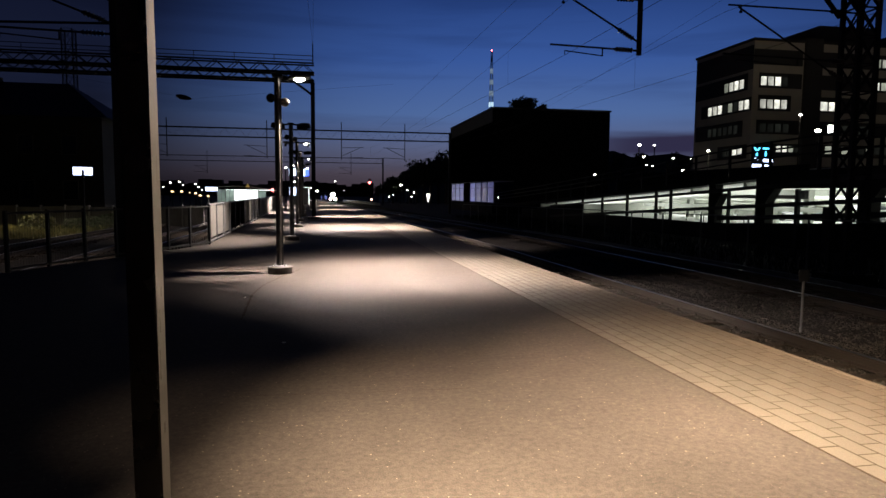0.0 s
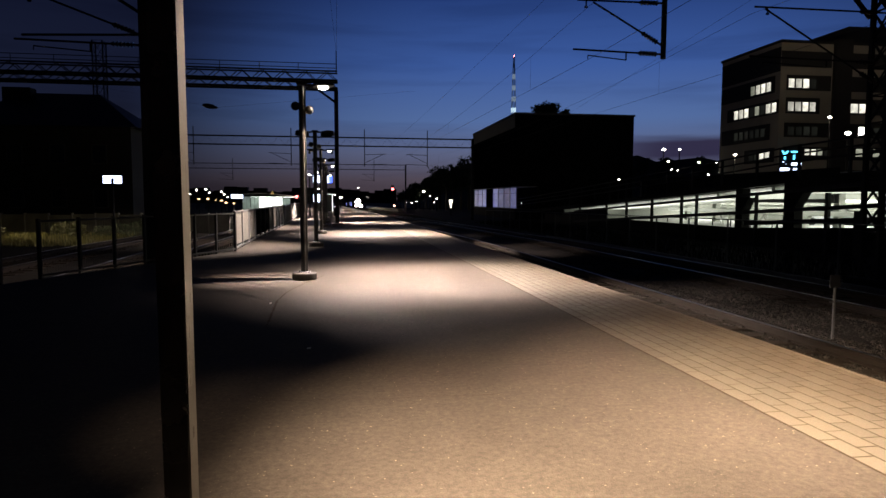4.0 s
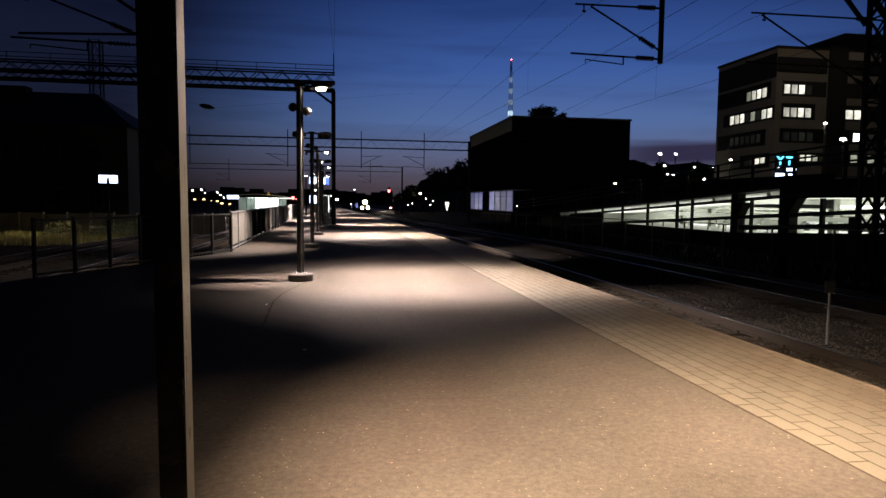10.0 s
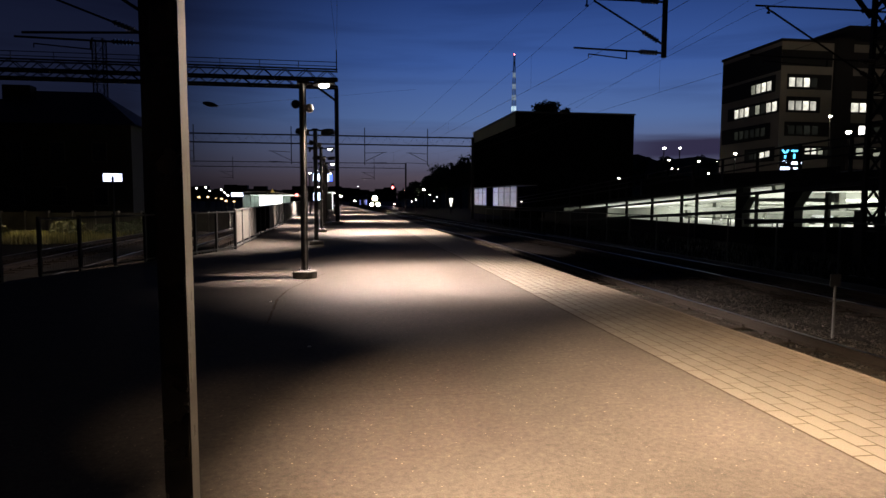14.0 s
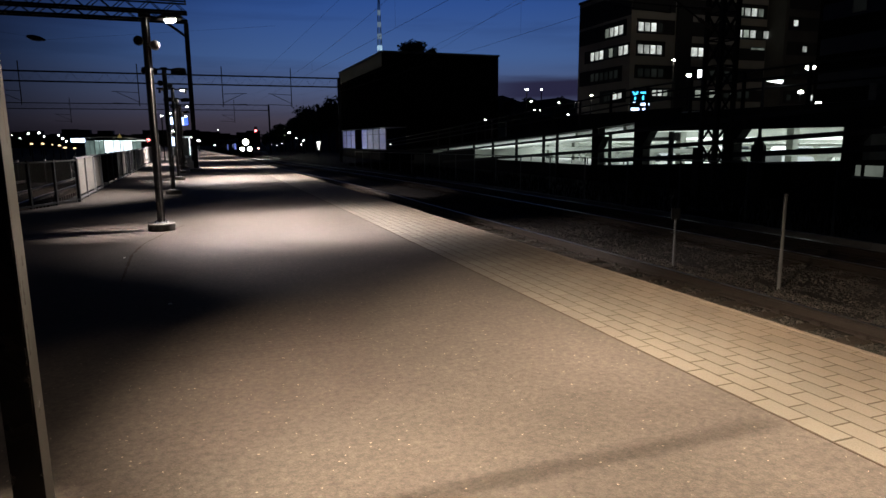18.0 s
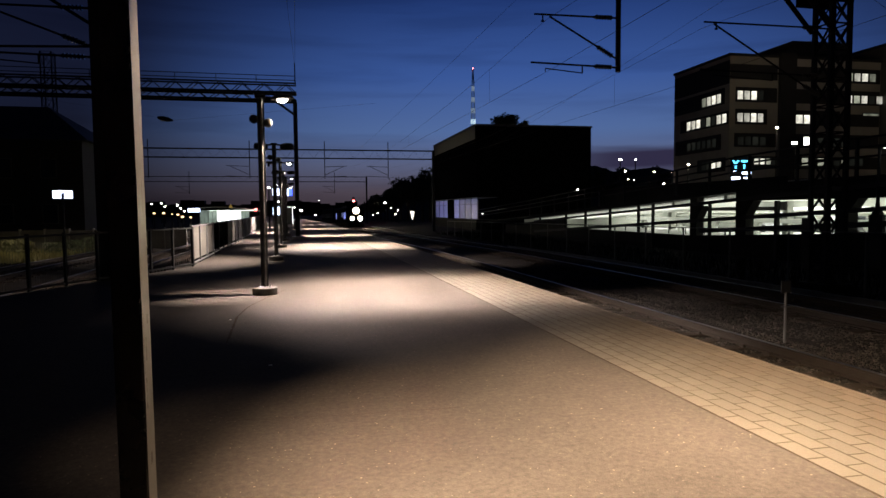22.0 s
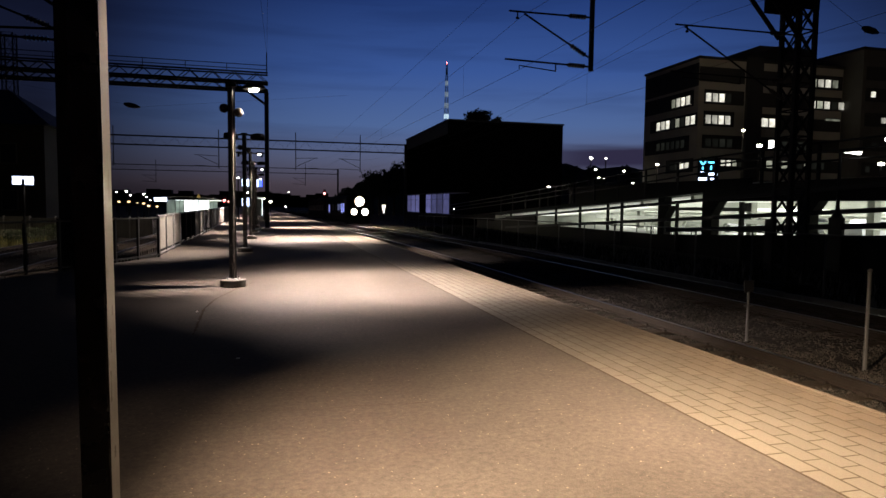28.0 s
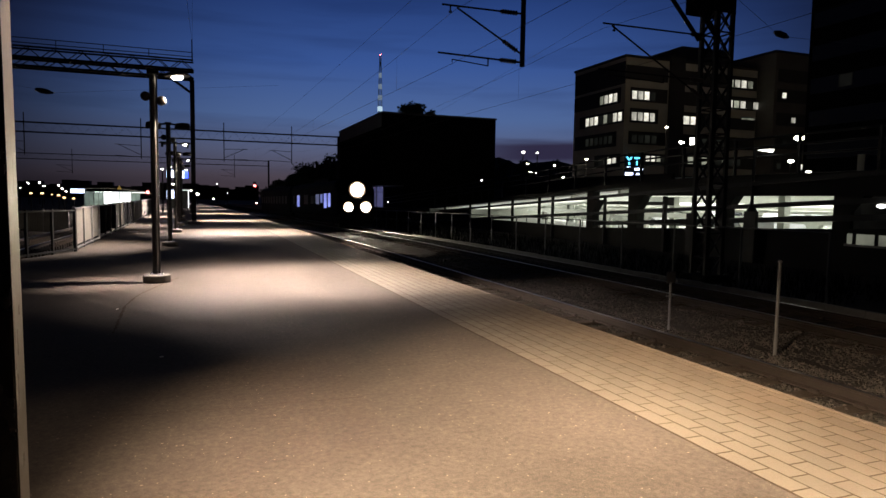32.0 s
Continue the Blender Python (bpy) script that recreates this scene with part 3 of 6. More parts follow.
    for s, zz in ((-1, ztop - .40), (1, ztop - .47)):
        bm = bmesh.new()
        lathe(bm, [(.03, -.06), (.075, -.045), (.088, .0), (.075, .045), (.03, .06)], n=18)
        # right speaker in a pale tone as if lamplit, left one dark
        sp = part("loudspeaker", bm, M_FENCE if s > 0 else M_DARKSTEEL, t, "round loudspeaker")
        sp.matrix_basis = pose(s * .13, -.02, zz, 90, 0, 0)
        tubepart("bracket", (s * .05, 0, zz), (s * .13, 0, zz), .016, M_DARKSTEEL, t)
    if lit and side > 0 and y < 31:
        # the lens rows of the head, each thrown up and down the platform
        head = (x + .41, y - .02, ztop - .11)
        tint = LAMP_WARM if y < 5 else LAMP_COOL
        for ax, ay, half, power in BEAMS_NEAR if y < 5 else BEAMS:
            for s in (-1, 1) if ay else (1,):
                ld = bpy.data.lights.new("lamp_light", "SPOT")
                ld.energy, ld.color = power * (lit if y > 16 else 1), tint
                ld.spot_size, ld.spot_blend, ld.shadow_soft_size = radians(2 * half), 1.0, .03
                new("lamp_light", ld).matrix_basis = look(head, (head[0] + ax, head[1] + s * ay, 0))
        # the light that the head throws back onto its own pole
        lb = bpy.data.lights.new("lamp_back_light", "SPOT")
        lb.energy, lb.color, lb.spot_size, lb.spot_blend, lb.shadow_soft_size = 3500 if y < 5 else 4500, tint, radians(15.5 if y < 5 else 44), 1.0, .03
        new("lamp_back_light", lb).matrix_basis = look(head, (head[0] - (.62 if y < 5 else 1.0), y, 0))
    elif lit:
        ld = bpy.data.lights.new("lamp_light", "SPOT")
        ld.energy, ld.color = LAMP_POWER * lit, (LAMP_WARM if y < 5 else LAMP_COOL)
        ld.spot_size, ld.spot_blend, ld.shadow_soft_size = radians(72 if side > 0 else 96), 1.0, .024
        new("lamp_light", ld).matrix_basis = look((x + side * .41, y, ztop - .11), (x + side * (2.9 if side > 0 else 3.0), y, 0))
    return t


LAMPS = [(-.733, 2.892, 1, 1.0), (-.80, 12.94, 1, 1.75), (-.96, 21.9, -1, .55), (-1.06, 29.9, 1, 1.7), (-1.13, 36.6, -1, .8), (-1.20, 43.5, 1, 2.6)]
for i, (x, y, s, lit) in enumerate(LAMPS):
    lamp_post(x, y, s, lit, "square grey lamp post set straight into the asphalt, lamp lit" if i == 0 else "square grey lamp post on a round concrete foot, lamp lit" if s > 0 else "dark lamp post with a head turned to the fence", lean=1.07 if i == 0 else 0)
for j, y in enumerate((51.5, 60, 69, 78, 88, 99, 111, 124)):
    lamp_post(bend(-.75, y), y, 1 if j % 2 else -1, 2.2, "distant lit platform lamp on a concrete foot")

# ---- overhead line ----


def lattice(bm, x0, x1, y0, y1, z0, z1, n, r=.035, rd=.018):
    """An upright lattice mast: four angles and crossed braces on each face."""
    cs = [(x0, y0), (x1, y0), (x1, y1), (x0, y1)]
    for x, y in cs:
        box(bm, x - r, x + r, y - r, y + r, z0, z1)
    for i in range(n):
        a, b = z0 + (z1 - z0) * i / n, z0 + (z1 - z0) * (i + 1) / n
        for (p, q) in zip(cs, cs[1:] + cs[:1]):
            tube(bm, (*p, a), (*q, b), rd, n=4)
            tube(bm, (*q, a), (*p, b), rd, n=4)
            tube(bm, (*p, b), (*q, b), rd, n=4)


def truss(bm, x0, x1, y, z0, z1, w, bays, r=.05, rd=.025):
    """A lying lattice beam between x0 and x1: two chords below, two above, zigzag webs."""
    for yy in (y - w, y + w):
        for z in (z0, z1):
            box(bm, x0, x1, yy - r, yy + r, z - r, z + r)
        for i in range(bays):
            a, b = x0 + (x1 - x0) * i / bays, x0 + (x1 - x0) * (i + 1) / bays
            m = (a + b) / 2
            tube(bm, (a, yy, z0), (m, yy, z1), rd, n=4)
            tube(bm, (m, yy, z1), (b, yy, z0), rd, n=4)
    for i in range(bays + 1):
        a = x0 + (x1 - x0) * i / bays
        tube(bm, (a, y - w, z0), (a, y + w, z0), rd, n=4)


def cantilever(parent, x, y, s, zc, zm, reach, zr=None, fr=.82):
    """Registration arms of the overhead line: top tie, raking tube and lower tube with steady arm, brown insulators at the fixed end."""
    ends = [((x, y, zm), (x + s * reach, y, zm - .02)), ((x, y, zr or zc + .25), (x + s * reach * fr, y, zm - .06)), ((x, y, zc), (x + s * (reach + .1), y, zc + .05))]
    for p0, p1 in ends:
        p0, p1 = Vector(p0), Vector(p1)
        d = (p1 - p0)
        tubepart("tube", p0 + d * .05, p1, .026, M_DARKSTEEL, parent)
        bm = bmesh.new()
        L = d.length
        a = p0 + d * (.14 / L * 1.2)
        tube(bm, p0, a, .03, n=8)
        for i in range(6):
            q = a + d * ((.085 * i) / L)
            tube(bm, q, q + d * (.045 / L), .075, .05, n=10)
            tube(bm, q + d * (.045 / L), q + d * (.085 / L), .04, .04, n=8)
        part("insulator", bm, M_INSUL, parent, "brown ribbed insulator")
    bm = bmesh.new()
    xa = x + s * reach * .42
    tube(bm, (xa, y, zc + .02), (xa, y, zc - .20), .02, n=6)
    tube(bm, (xa, y, zc - .19), (x + s * (reach - .32), y, zc - .10), .016, n=6)
    tube(bm, (x + s * (reach - .32), y, zc - .10), (x + s * (reach - .32), y, zc - .2), .012, n=6)
    part("steady_arm", bm, M_DARKSTEEL, parent)
    bm = bmesh.new()
    xb = x + s * reach * .9
    tube(bm, (xb, y, zm - .02), (xb, y, zm - .22), .02, n=6)
    tube(bm, (xb - .04, y, zm - .2), (xb + .04, y, zm - .2), .03, n=6)
    part("wire_clamp", bm, M_DARKSTEEL, parent)


# near portal: lattice mast beyond the second line, beam above, arms over both lines, mast beyond the fence
G1 = 17.0
portal = thing("overhead_line_portal", pose(0, 0, 0), "dark steel lattice portal carrying the overhead line arms", "catenary portal", "overhead line portals")
bm = bmesh.new()
lattice(bm, 15.58, 16.22, G1 - .32, G1 + .32, GROUND_Z, 9.6, 13, .06, .03)
part("lattice_mast", bm, M_DARKSTEEL, portal, "square lattice mast")
for yy in (G1 - .36, G1 + .36):
    tubepart("knee_brace", (15.5, yy, 7.0), (14.2, yy, 8.35), .07, M_DARKSTEEL, portal)
    boxpart("gusset", (14.9, 16.3, yy - .01, yy + .01, 7.75, 8.4), M_DARKSTEEL, portal)
boxpart("mast_footing", (15.3, 16.5, G1 - .6, G1 + .6, GROUND_Z - 1, -.75), M_DARKCONC, portal, "concrete footing", .05)
bm = bmesh.new()
truss(bm, -5.0, 16.3, G1, 8.35, 9.1, .42, 18, .055, .028)
part("beam", bm, M_DARKSTEEL, portal, "lattice beam over the tracks")
tubepart("drop_tube", (8.78, G1, 8.3), (8.78, G1, 5.50), .075, M_DARKSTEEL, portal, "hanging steel drop tube", n=12)
cantilever(portal, 8.72, G1, -1, 5.62, 7.0, 2.45)
cantilever(portal, 15.52, G1, -1, 5.62, 7.06, 4.02, 5.0, .92)
boxpart("left_mast", (-4.92, -4.62, G1 - .15, G1 + .15, GROUND_Z, 9.2), M_DARKSTEEL, portal)
cantilever(portal, -4.92, G1, -1, 5.35, 6.5, 2.75)
tubepart("tube", (-4.95, G1, 5.6), (-7.6, G1, 5.5), .03, M_DARKSTEEL, portal)
tubepart("tube", (-4.95, G1, 6.15), (-7.4, G1, 7.7), .04, M_DARKSTEEL, portal)

# second portal: column on the platform, beam with a walkway rail towards the yard
G2 = 38.5
portal2 = thing("overhead_line_portal", pose(0, 0, 0), "dark steel portal with a railed truss beam and a platform column", "catenary portal", "overhead line portals")
bm = bmesh.new()
box(bm, -.56, -.32, G2 - .14, G2 + .14, 0, 7.9, .01)
part("column", bm, M_DARKSTEEL, portal2, "steel column standing on the platform")
boxpart("column_foot", (-.78, -.10, G2 - .34, G2 + .34, 0, .16), M_CONCRETE, portal2, "square concrete foot", .03)
bm = bmesh.new()
truss(bm, -22.0, -.36, G2, 7.98, 8.42, .35, 18, .06, .03)
truss(bm, -22.0, -.36, G2, 8.42, 8.95, .35, 18, .04, .03)
part("beam", bm, M_DARKSTEEL, portal2, "lattice beam")
bm = bmesh.new()
for z in (9.12, 9.36):
    tube(bm, (-22, G2 - .35, z), (-.38, G2 - .35, z), .022, n=5)
for i in range(11):
    xx = -22 + 21.6 * i / 10
    tube(bm, (xx, G2 - .35, 8.95), (xx, G2 - .35, 9.36), .02, n=5)
part("walkway_rail", bm, M_DARKSTEEL, portal2)
tubepart("spike", (-.42, G2, 8.9), (-.42, G2, 10.15), .03, M_DARKSTEEL, portal2)
tubepart("knee", (-.45, G2, 7.2), (-1.5, G2, 7.95), .07, M_DARKSTEEL, portal2)
boxpart("far_column", (-22.2, -21.9, G2 - .15, G2 + .15, GROUND_Z, 9), M_DARKSTEEL, portal2)


def far_portal(y, z0, z1, x0, x1, drops, arms=True):
    t = thing("overhead_line_portal", pose(0, 0, 0), "distant thin truss portal over the whole yard", "catenary portal", "overhead line portals")
    bm = bmesh.new()
    truss(bm, x0, x1, y, z0, z1, .3, int((x1 - x0) / 1.6), .05, .007)
    part("beam", bm, M_DARKSTEEL, t)
    for x in (x0, x1):
        boxpart("column", (x - .15, x + .15, y - .15, y + .15, GROUND_Z, z1 + .1), M_DARKSTEEL, t)
    for x, s in drops:
        tubepart("drop_tube", (x, y, z1 + 1.0), (x, y, z0 - 2.4), .05, M_DARKSTEEL, t)
        bm = bmesh.new()
        tube(bm, (x, y, z0 - 2.2), (x + s * 2.6, y, z0 - 2.1), .03, n=5)
        tube(bm, (x, y, z0 - 1.0), (x + s * 2.6, y, z0 - .9), .03, n=5)
        tube(bm, (x, y, z0 - 2.0), (x + s * 2.2, y, z0 - .95), .03, n=5)
        part("registration_arm", bm, M_DARKSTEEL, t)


far_portal(78, 7.9, 8.9, -31, 15.6, [(-17.2, -1), (-6.2, -1), (2.4, 1), (10.0, -1)])
far_portal(133, 7.6, 8.6, -55, 12.5, [(-22, -1), (-6, -1), (6.0, -1)])

# contact and catenary wires over the lines


def wire(pts, r=.012):
    bm = bmesh.new()
    polytube(bm, pts, r)
    return bm


SUPPORTS = [-43, G1, 78, 133, 190]
for nm, cx in (("near", TRACK_1), ("second", TRACK_2)):
    t = thing("overhead_wire", pose(0, 0, 0), "thin dark contact wire and carrier above the line", "overhead wire", "overhead wires")
    contact = [(bend(cx, y) + (.2 if i % 2 else -.2), y, 5.42) for i, y in enumerate(SUPPORTS)]
    part("contact_wire", wire(contact, .0055), M_WIRE, t)
    carrier = []
    for (a, b) in zip(contact, contact[1:]):
        for i in range(12):
            f = i / 12
            carrier.append((a[0] + (b[0] - a[0]) * f, a[1] + (b[1] - a[1]) * f, 6.85 - 4 * .95 * f * (1 - f)))
    carrier.append((*contact[-1][:2], 6.85))
    part("carrier_wire", wire(carrier, .005), M_WIRE, t)
    bm = bmesh.new()
    for i, p in enumerate(carrier):
        if i % 3 == 1:
            tube(bm, (p[0], p[1], 5.43), p, .003, n=4)
    part("dropper", bm, M_WIRE, t)["kind"] = "stuff"
for p0, p1, sag in (((9.5, -20, 11.0), (4.6, 133, 9.2), 1.0), ((-1.0, -20, 10.6), (-.4, G2, 9.9), .4), ((14.9, -10, 12.0), (33, 190, 9.5), 1.5), ((0.4, -20, 11.5), (-.4, G2, 10.05), .4)):
    t = thing("feeder_wire", pose(0, 0, 0), "thin dark feeder wire against the dusk sky", "overhead wire", "feeder wires")
    pts = [tuple(Vector(p0).lerp(Vector(p1), i / 14) - Vector((0, 0, 4 * sag * (i / 14) * (1 - i / 14)))) for i in range(15)]
    part("conductor", wire(pts, .006), M_WIRE, t)
# section insulators hanging in wires
for x, y, z in (spot(-11.1, 7.6, 30), spot(47.7, 13.0, 24)):
    t = thing("section_insulator", pose(x, y, z), "dark insulator knot hanging in a wire", "insulator")
    bm = bmesh.new()
    tube(bm, (-.28, 0, .06), (-.10, 0, .02), .05, .11, 8)
    tube(bm, (-.10, 0, .02), (.14, 0, -.02), .11, .10, 8)
    tube(bm, (.14, 0, -.02), (.34, 0, -.06), .10, .03, 8)
    part("insulator_body", bm, M_INSUL, t)
    part("span_wire", wire([(-9, 0, 1.4) if x < 0 else (-1.53, .53, 1.2), (-.25, 0, .05), (.3, 0, -.05), (9 if x < 0 else 34, 0, .9)], .003 if x < 0 else .006), M_WIRE, t)

# ---- fences ----


def fence_run(label, p0, p1, h, n, panel, mesh_bars=0, rails=(1.0, .08), zbase=0.0, post_r=.03, post_mat=None):
    """A straight run of fence with posts, rails and either sheet panels or upright bars."""
    x0, y0 = p0
    x1, y1 = p1
    L = math.hypot(x1 - x0, y1 - y0)
    a = math.degrees(math.atan2(y1 - y0, x1 - x0))
    t = thing("fence", pose(x0, y0, zbase, 0, 0, a), label, "fence", "platform fences")
    pm = post_mat or M_MESH
    for i in range(n + 1):
        s = L * i / n
        boxpart("post", (s - post_r, s + post_r, -post_r, post_r, -.02, h + .03), pm, t, "", .006)
    for f in rails:
        boxpart("rail", (0, L, -.022, .022, h * f - .045, h * f), pm, t)
    for i in range(n):
        a0, a1 = L * i / n + post_r + .01, L * (i + 1) / n - post_r - .01
        if panel:
            bm = bmesh.new()
            k = max(3, int((a1 - a0) / .055))
            rings = []
            for j in range(k + 1):
                u, v = a0 + (a1 - a0) * j / k, .014 + .016 * ((j // 2) % 2)
                rings.append([bm.verts.new(p) for p in ((u, v, .16), (u, v, h - .02), (u, v + .006, h - .02), (u, v + .006, .16))])
            for ra, rb in zip(rings, rings[1:]):
                for q in range(4):
                    bm.faces.new((ra[q], rb[q], rb[(q + 1) % 4], ra[(q + 1) % 4]))
            part("panel", bm, panel, t, "ribbed sheet panel")
        if mesh_bars:
            bm = bmesh.new()
            for j in range(1, mesh_bars):
                u = a0 + (a1 - a0) * j / mesh_bars
                box(bm, u - .0016, u + .0016, -.0016, .0016, .1, h - .04)
            part("bar", bm, pm, t)["kind"] = "stuff"
    return t


fence_run("dark mesh fence closing off the platform end", (-5.97, 13.66), (-3.32, 20.3), 1.17, 7, None, 14)
fence_run("dark mesh fence along the platform's back edge", (-9.5, 3.0), (-6.3, 12.85), 1.17, 10, None, 14)
# sections flagged False carry the shade between lamp pools as dark sheet and posts
for k, (ya, yb, pn) in enumerate(((20.4, 25.4, True), (25.5, 30.6, False), (30.7, 34.5, True), (34.6, 40.2, False), (40.3, 60, True), (60.2, 100, True))):
    fence_run("pale ribbed sheet fence along the platform" if pn else "sheet fence section coloured dark, as between lamp pools",
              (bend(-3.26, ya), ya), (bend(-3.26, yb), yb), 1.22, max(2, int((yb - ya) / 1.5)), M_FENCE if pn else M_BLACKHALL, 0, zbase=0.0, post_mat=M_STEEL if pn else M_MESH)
# thin steel railing on the far side of the second line, falling with the line
rl = thing("fence", pose(0, 0, 0), "thin dark steel railing beside the second line", "fence", "line fences")


def rail_top(y):
    return .80 - .0080 * (y - 26)


y, prev_y = 12.0, None
while y < 66:
    xr = bend(15.3, y)
    boxpart("post", (xr - .024, xr + .024, y - .024, y + .024, GROUND_Z - .05, rail_top(y)), M_RAILING, rl, "", .004)
    if prev_y is not None:
        tubepart("rail", (bend(15.3, prev_y), prev_y, rail_top(prev_y)), (xr, y, rail_top(y)), .024, M_RAILING, rl, n=8)
    prev_y = y
    y += 2.9
# concrete cable trough along the second line, lids laid end to end
tr = thing("cable_trough", pose(0, 0, 0), "pale concrete cable trough with separate lids", "cable trough", kind="structure")
y = 7.0
while y < 42:
    bm = bmesh.new()
    box(bm, 13.98, 14.09, y, y + .985, GROUND_Z - .1, -.74 + random.uniform(-.012, .012) + grade(y), .012, bent=True)
    part("trough_lid", bm, M_TROUGH, tr)
    y += 1.0

# marker posts in the ballast
for x, y, top in ((8.31, 9.76, .117), (8.66, 7.65, .70)):
    t = thing("marker_post", pose(x, y, -.84), "thin galvanised marker post in the ballast", "marker post", "marker posts")
    h = top + .84
    tubepart("post", (0, 0, 0), (0, 0, h), .028 if top > .5 else .022, M_MARKER, t, n=10)
    if top < .5:
        boxpart("plate", (-.085, .085, -.004, .004, h, h + .185), M_BLACK, t, "small dark marker plate")
        for d in ((-.10, -.085, -.012, .008, h - .015, h + .20), (.085, .10, -.012, .008, h - .015, h + .20), (-.085, .085, -.012, .008, h - .015, h), (-.085, .085, -.012, .008, h + .185, h + .20)):
            boxpart("plate_rim", d, M_MESH, t)
        boxpart("clamp", (-.10, .10, -.02, -.005, h - .27, h - .25), M_MARKER, t)
    else:
        bm = bmesh.new()
        lathe(bm, [(.028, 0), (.036, .01), (.036, .03), (.02, .045)], n=10)
        c = part("cap", bm, M_MARKER, t)
        c.matrix_basis = pose(0, 0, h - .01)

# ---- windows on facades ----


def pane_mesh(w, h, material):
    """One window unit in the xz plane facing -y: frame bars proud of a set-back pane."""
    bm = bmesh.new()
    box(bm, -w / 2, w / 2, .03, .06, 0, h)
    g = mesh_of("window_pane", bm, material)
    bm = bmesh.new()
    f = .07
    for d in ((-w / 2 - f, -w / 2, 0, .09, -f, h + f), (w / 2, w / 2 + f, 0, .09, -f, h + f), (-w / 2, w / 2, 0, .09, -f, 0), (-w / 2, w / 2, 0, .09, h, h + f)):
        box(bm, *d)
    return g, mesh_of("window_frame", bm, M_DARKCLAD)


WIN_CACHE = {}


def window(parent, x, y, z, w, h, material, rz=0):
    key = (w, h, material.name)
    if key not in WIN_CACHE:
        WIN_CACHE[key] = pane_mesh(w, h, material)
    g, f = WIN_CACHE[key]
    o = piece("window", f, parent, x, y, z, rz)
    p = new("window_pane", g)
    p.parent = o
    return o


# ---- the dark hall beside the tracks ----
hall = thing("hall_building", pose(0, 0, 0), "black flat-roofed hall with blue-lit glazing at its foot", "building")
HX, HY0, HY1, HX1, HZ = 22.0, 81.5, 109.3, 38.2, 12.6
bm = bmesh.new()
box(bm, HX, HX1, HY0, HY1, 3.3, HZ)
box(bm, HX + 3.0, HX1, HY0, HY1, GROUND_Z, 3.3)
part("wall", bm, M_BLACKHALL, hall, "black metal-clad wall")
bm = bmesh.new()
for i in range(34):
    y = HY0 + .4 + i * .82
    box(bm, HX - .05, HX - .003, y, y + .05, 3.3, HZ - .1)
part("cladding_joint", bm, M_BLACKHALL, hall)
# the sky's reflection along the parapet, put in as a paler band
boxpart("parapet_band", (HX - .09, HX - .052, HY0 + .15, HY1 - .15, HZ - 1.7, HZ - .06), M_ANNEX, hall, "paler band under the roof edge, painted for sky reflection")
boxpart("roof_edge", (HX - .12, HX1 + .12, HY0 - .12, HY1 + .12, HZ, HZ + .22), M_ROOF, hall)
boxpart("soffit", (HX, HX + 3.0, HY0 + .1, HY1 - .1, 3.24, 3.296), M_CONCRETE, hall)
boxpart("plinth", (HX - .02, HX + 3.0, HY0, HY1, GROUND_Z, .30), M_DARKCONC, hall)
for i, (ya, yb) in enumerate(((81.6, 84.9), (85.0, 88.3), (88.4, 91.7), (91.8, 95.2), (99.2, 102.6), (102.7, 106.1), (106.2, 109.2))):
    g = thing("window", pose(HX + .25, ya, .42), "", "")
    g.parent = hall
    boxpart("window_pane", (0, .05, .05, yb - ya - .02, 0, 2.7), M_BLUEGLASS, g, "blue-lit glass pane")
    boxpart("mullion", (-.05, .10, -.06, .045, -.1, 2.8), M_DARKCLAD, g)
    boxpart("transom", (-.04, .06, .05, yb - ya - .02, 1.95, 2.0), M_DARKCLAD, g)
boxpart("column", (HX + .05, HX + .9, 95.3, 99.1, .3, 3.24), M_BLACKHALL, hall)

# ---- raised road with the open car deck under it ----
DX0 = 23.0
deck_profile = [(90, -.55), (65.4, .60), (54.7, 1.16), (46.2, 1.62), (41.7, 1.84), (35.1, 2.22), (30.9, 2.48), (24, 2.62), (10, 2.62), (2, 2.62), (-20, 2.62)]


def deck_z(y):
    ps = deck_profile
    for (ya, za), (yb, zb) in zip(ps, ps[1:]):
        if yb <= y <= ya:
            return za + (zb - za) * (ya - y) / (ya - yb)
    return ps[-1][1]


deck = thing("raised_road", pose(0, 0, 0), "dark concrete ramp road over an open lit car deck", "ramp", kind="structure")
bm = bmesh.new()
rings = []
for y, z in deck_profile:
    rings.append([bm.verts.new((x, y, zz)) for x, zz in ((DX0, z), (DX0 + 9, z), (DX0 + 9, z + .30), (DX0, z + .30))])
bm.faces.new(rings[0])
bm.faces.new(rings[-1][::-1])
for a, b in zip(rings, rings[1:]):
    for i in range(4):
        j = (i + 1) % 4
        bm.faces.new((a[i], b[i], b[j], a[j]))
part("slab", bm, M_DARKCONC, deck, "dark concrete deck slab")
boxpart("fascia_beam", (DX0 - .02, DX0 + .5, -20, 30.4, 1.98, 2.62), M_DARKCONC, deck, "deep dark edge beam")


def par_z(y):
    return max(-.05, .12 + (31 - y) * .045) if y < 41 else -.05


# solid infill under the crash rail at the low end of the ramp
bm = bmesh.new()
va = [bm.verts.new((x, y, z)) for y, zt in ((66, .20), (54.6, .71)) for x, z in ((DX0 + .02, GROUND_Z), (DX0 + .2, GROUND_Z), (DX0 + .2, zt), (DX0 + .02, zt))]
for q in ((0, 1, 2, 3), (7, 6, 5, 4), (0, 4, 5, 1), (1, 5, 6, 2), (2, 6, 7, 3), (3, 7, 4, 0)):
    bm.faces.new([va[i] for i in q])
part("infill_wall", bm, M_DARKCONC, deck, "dark solid infill wall")
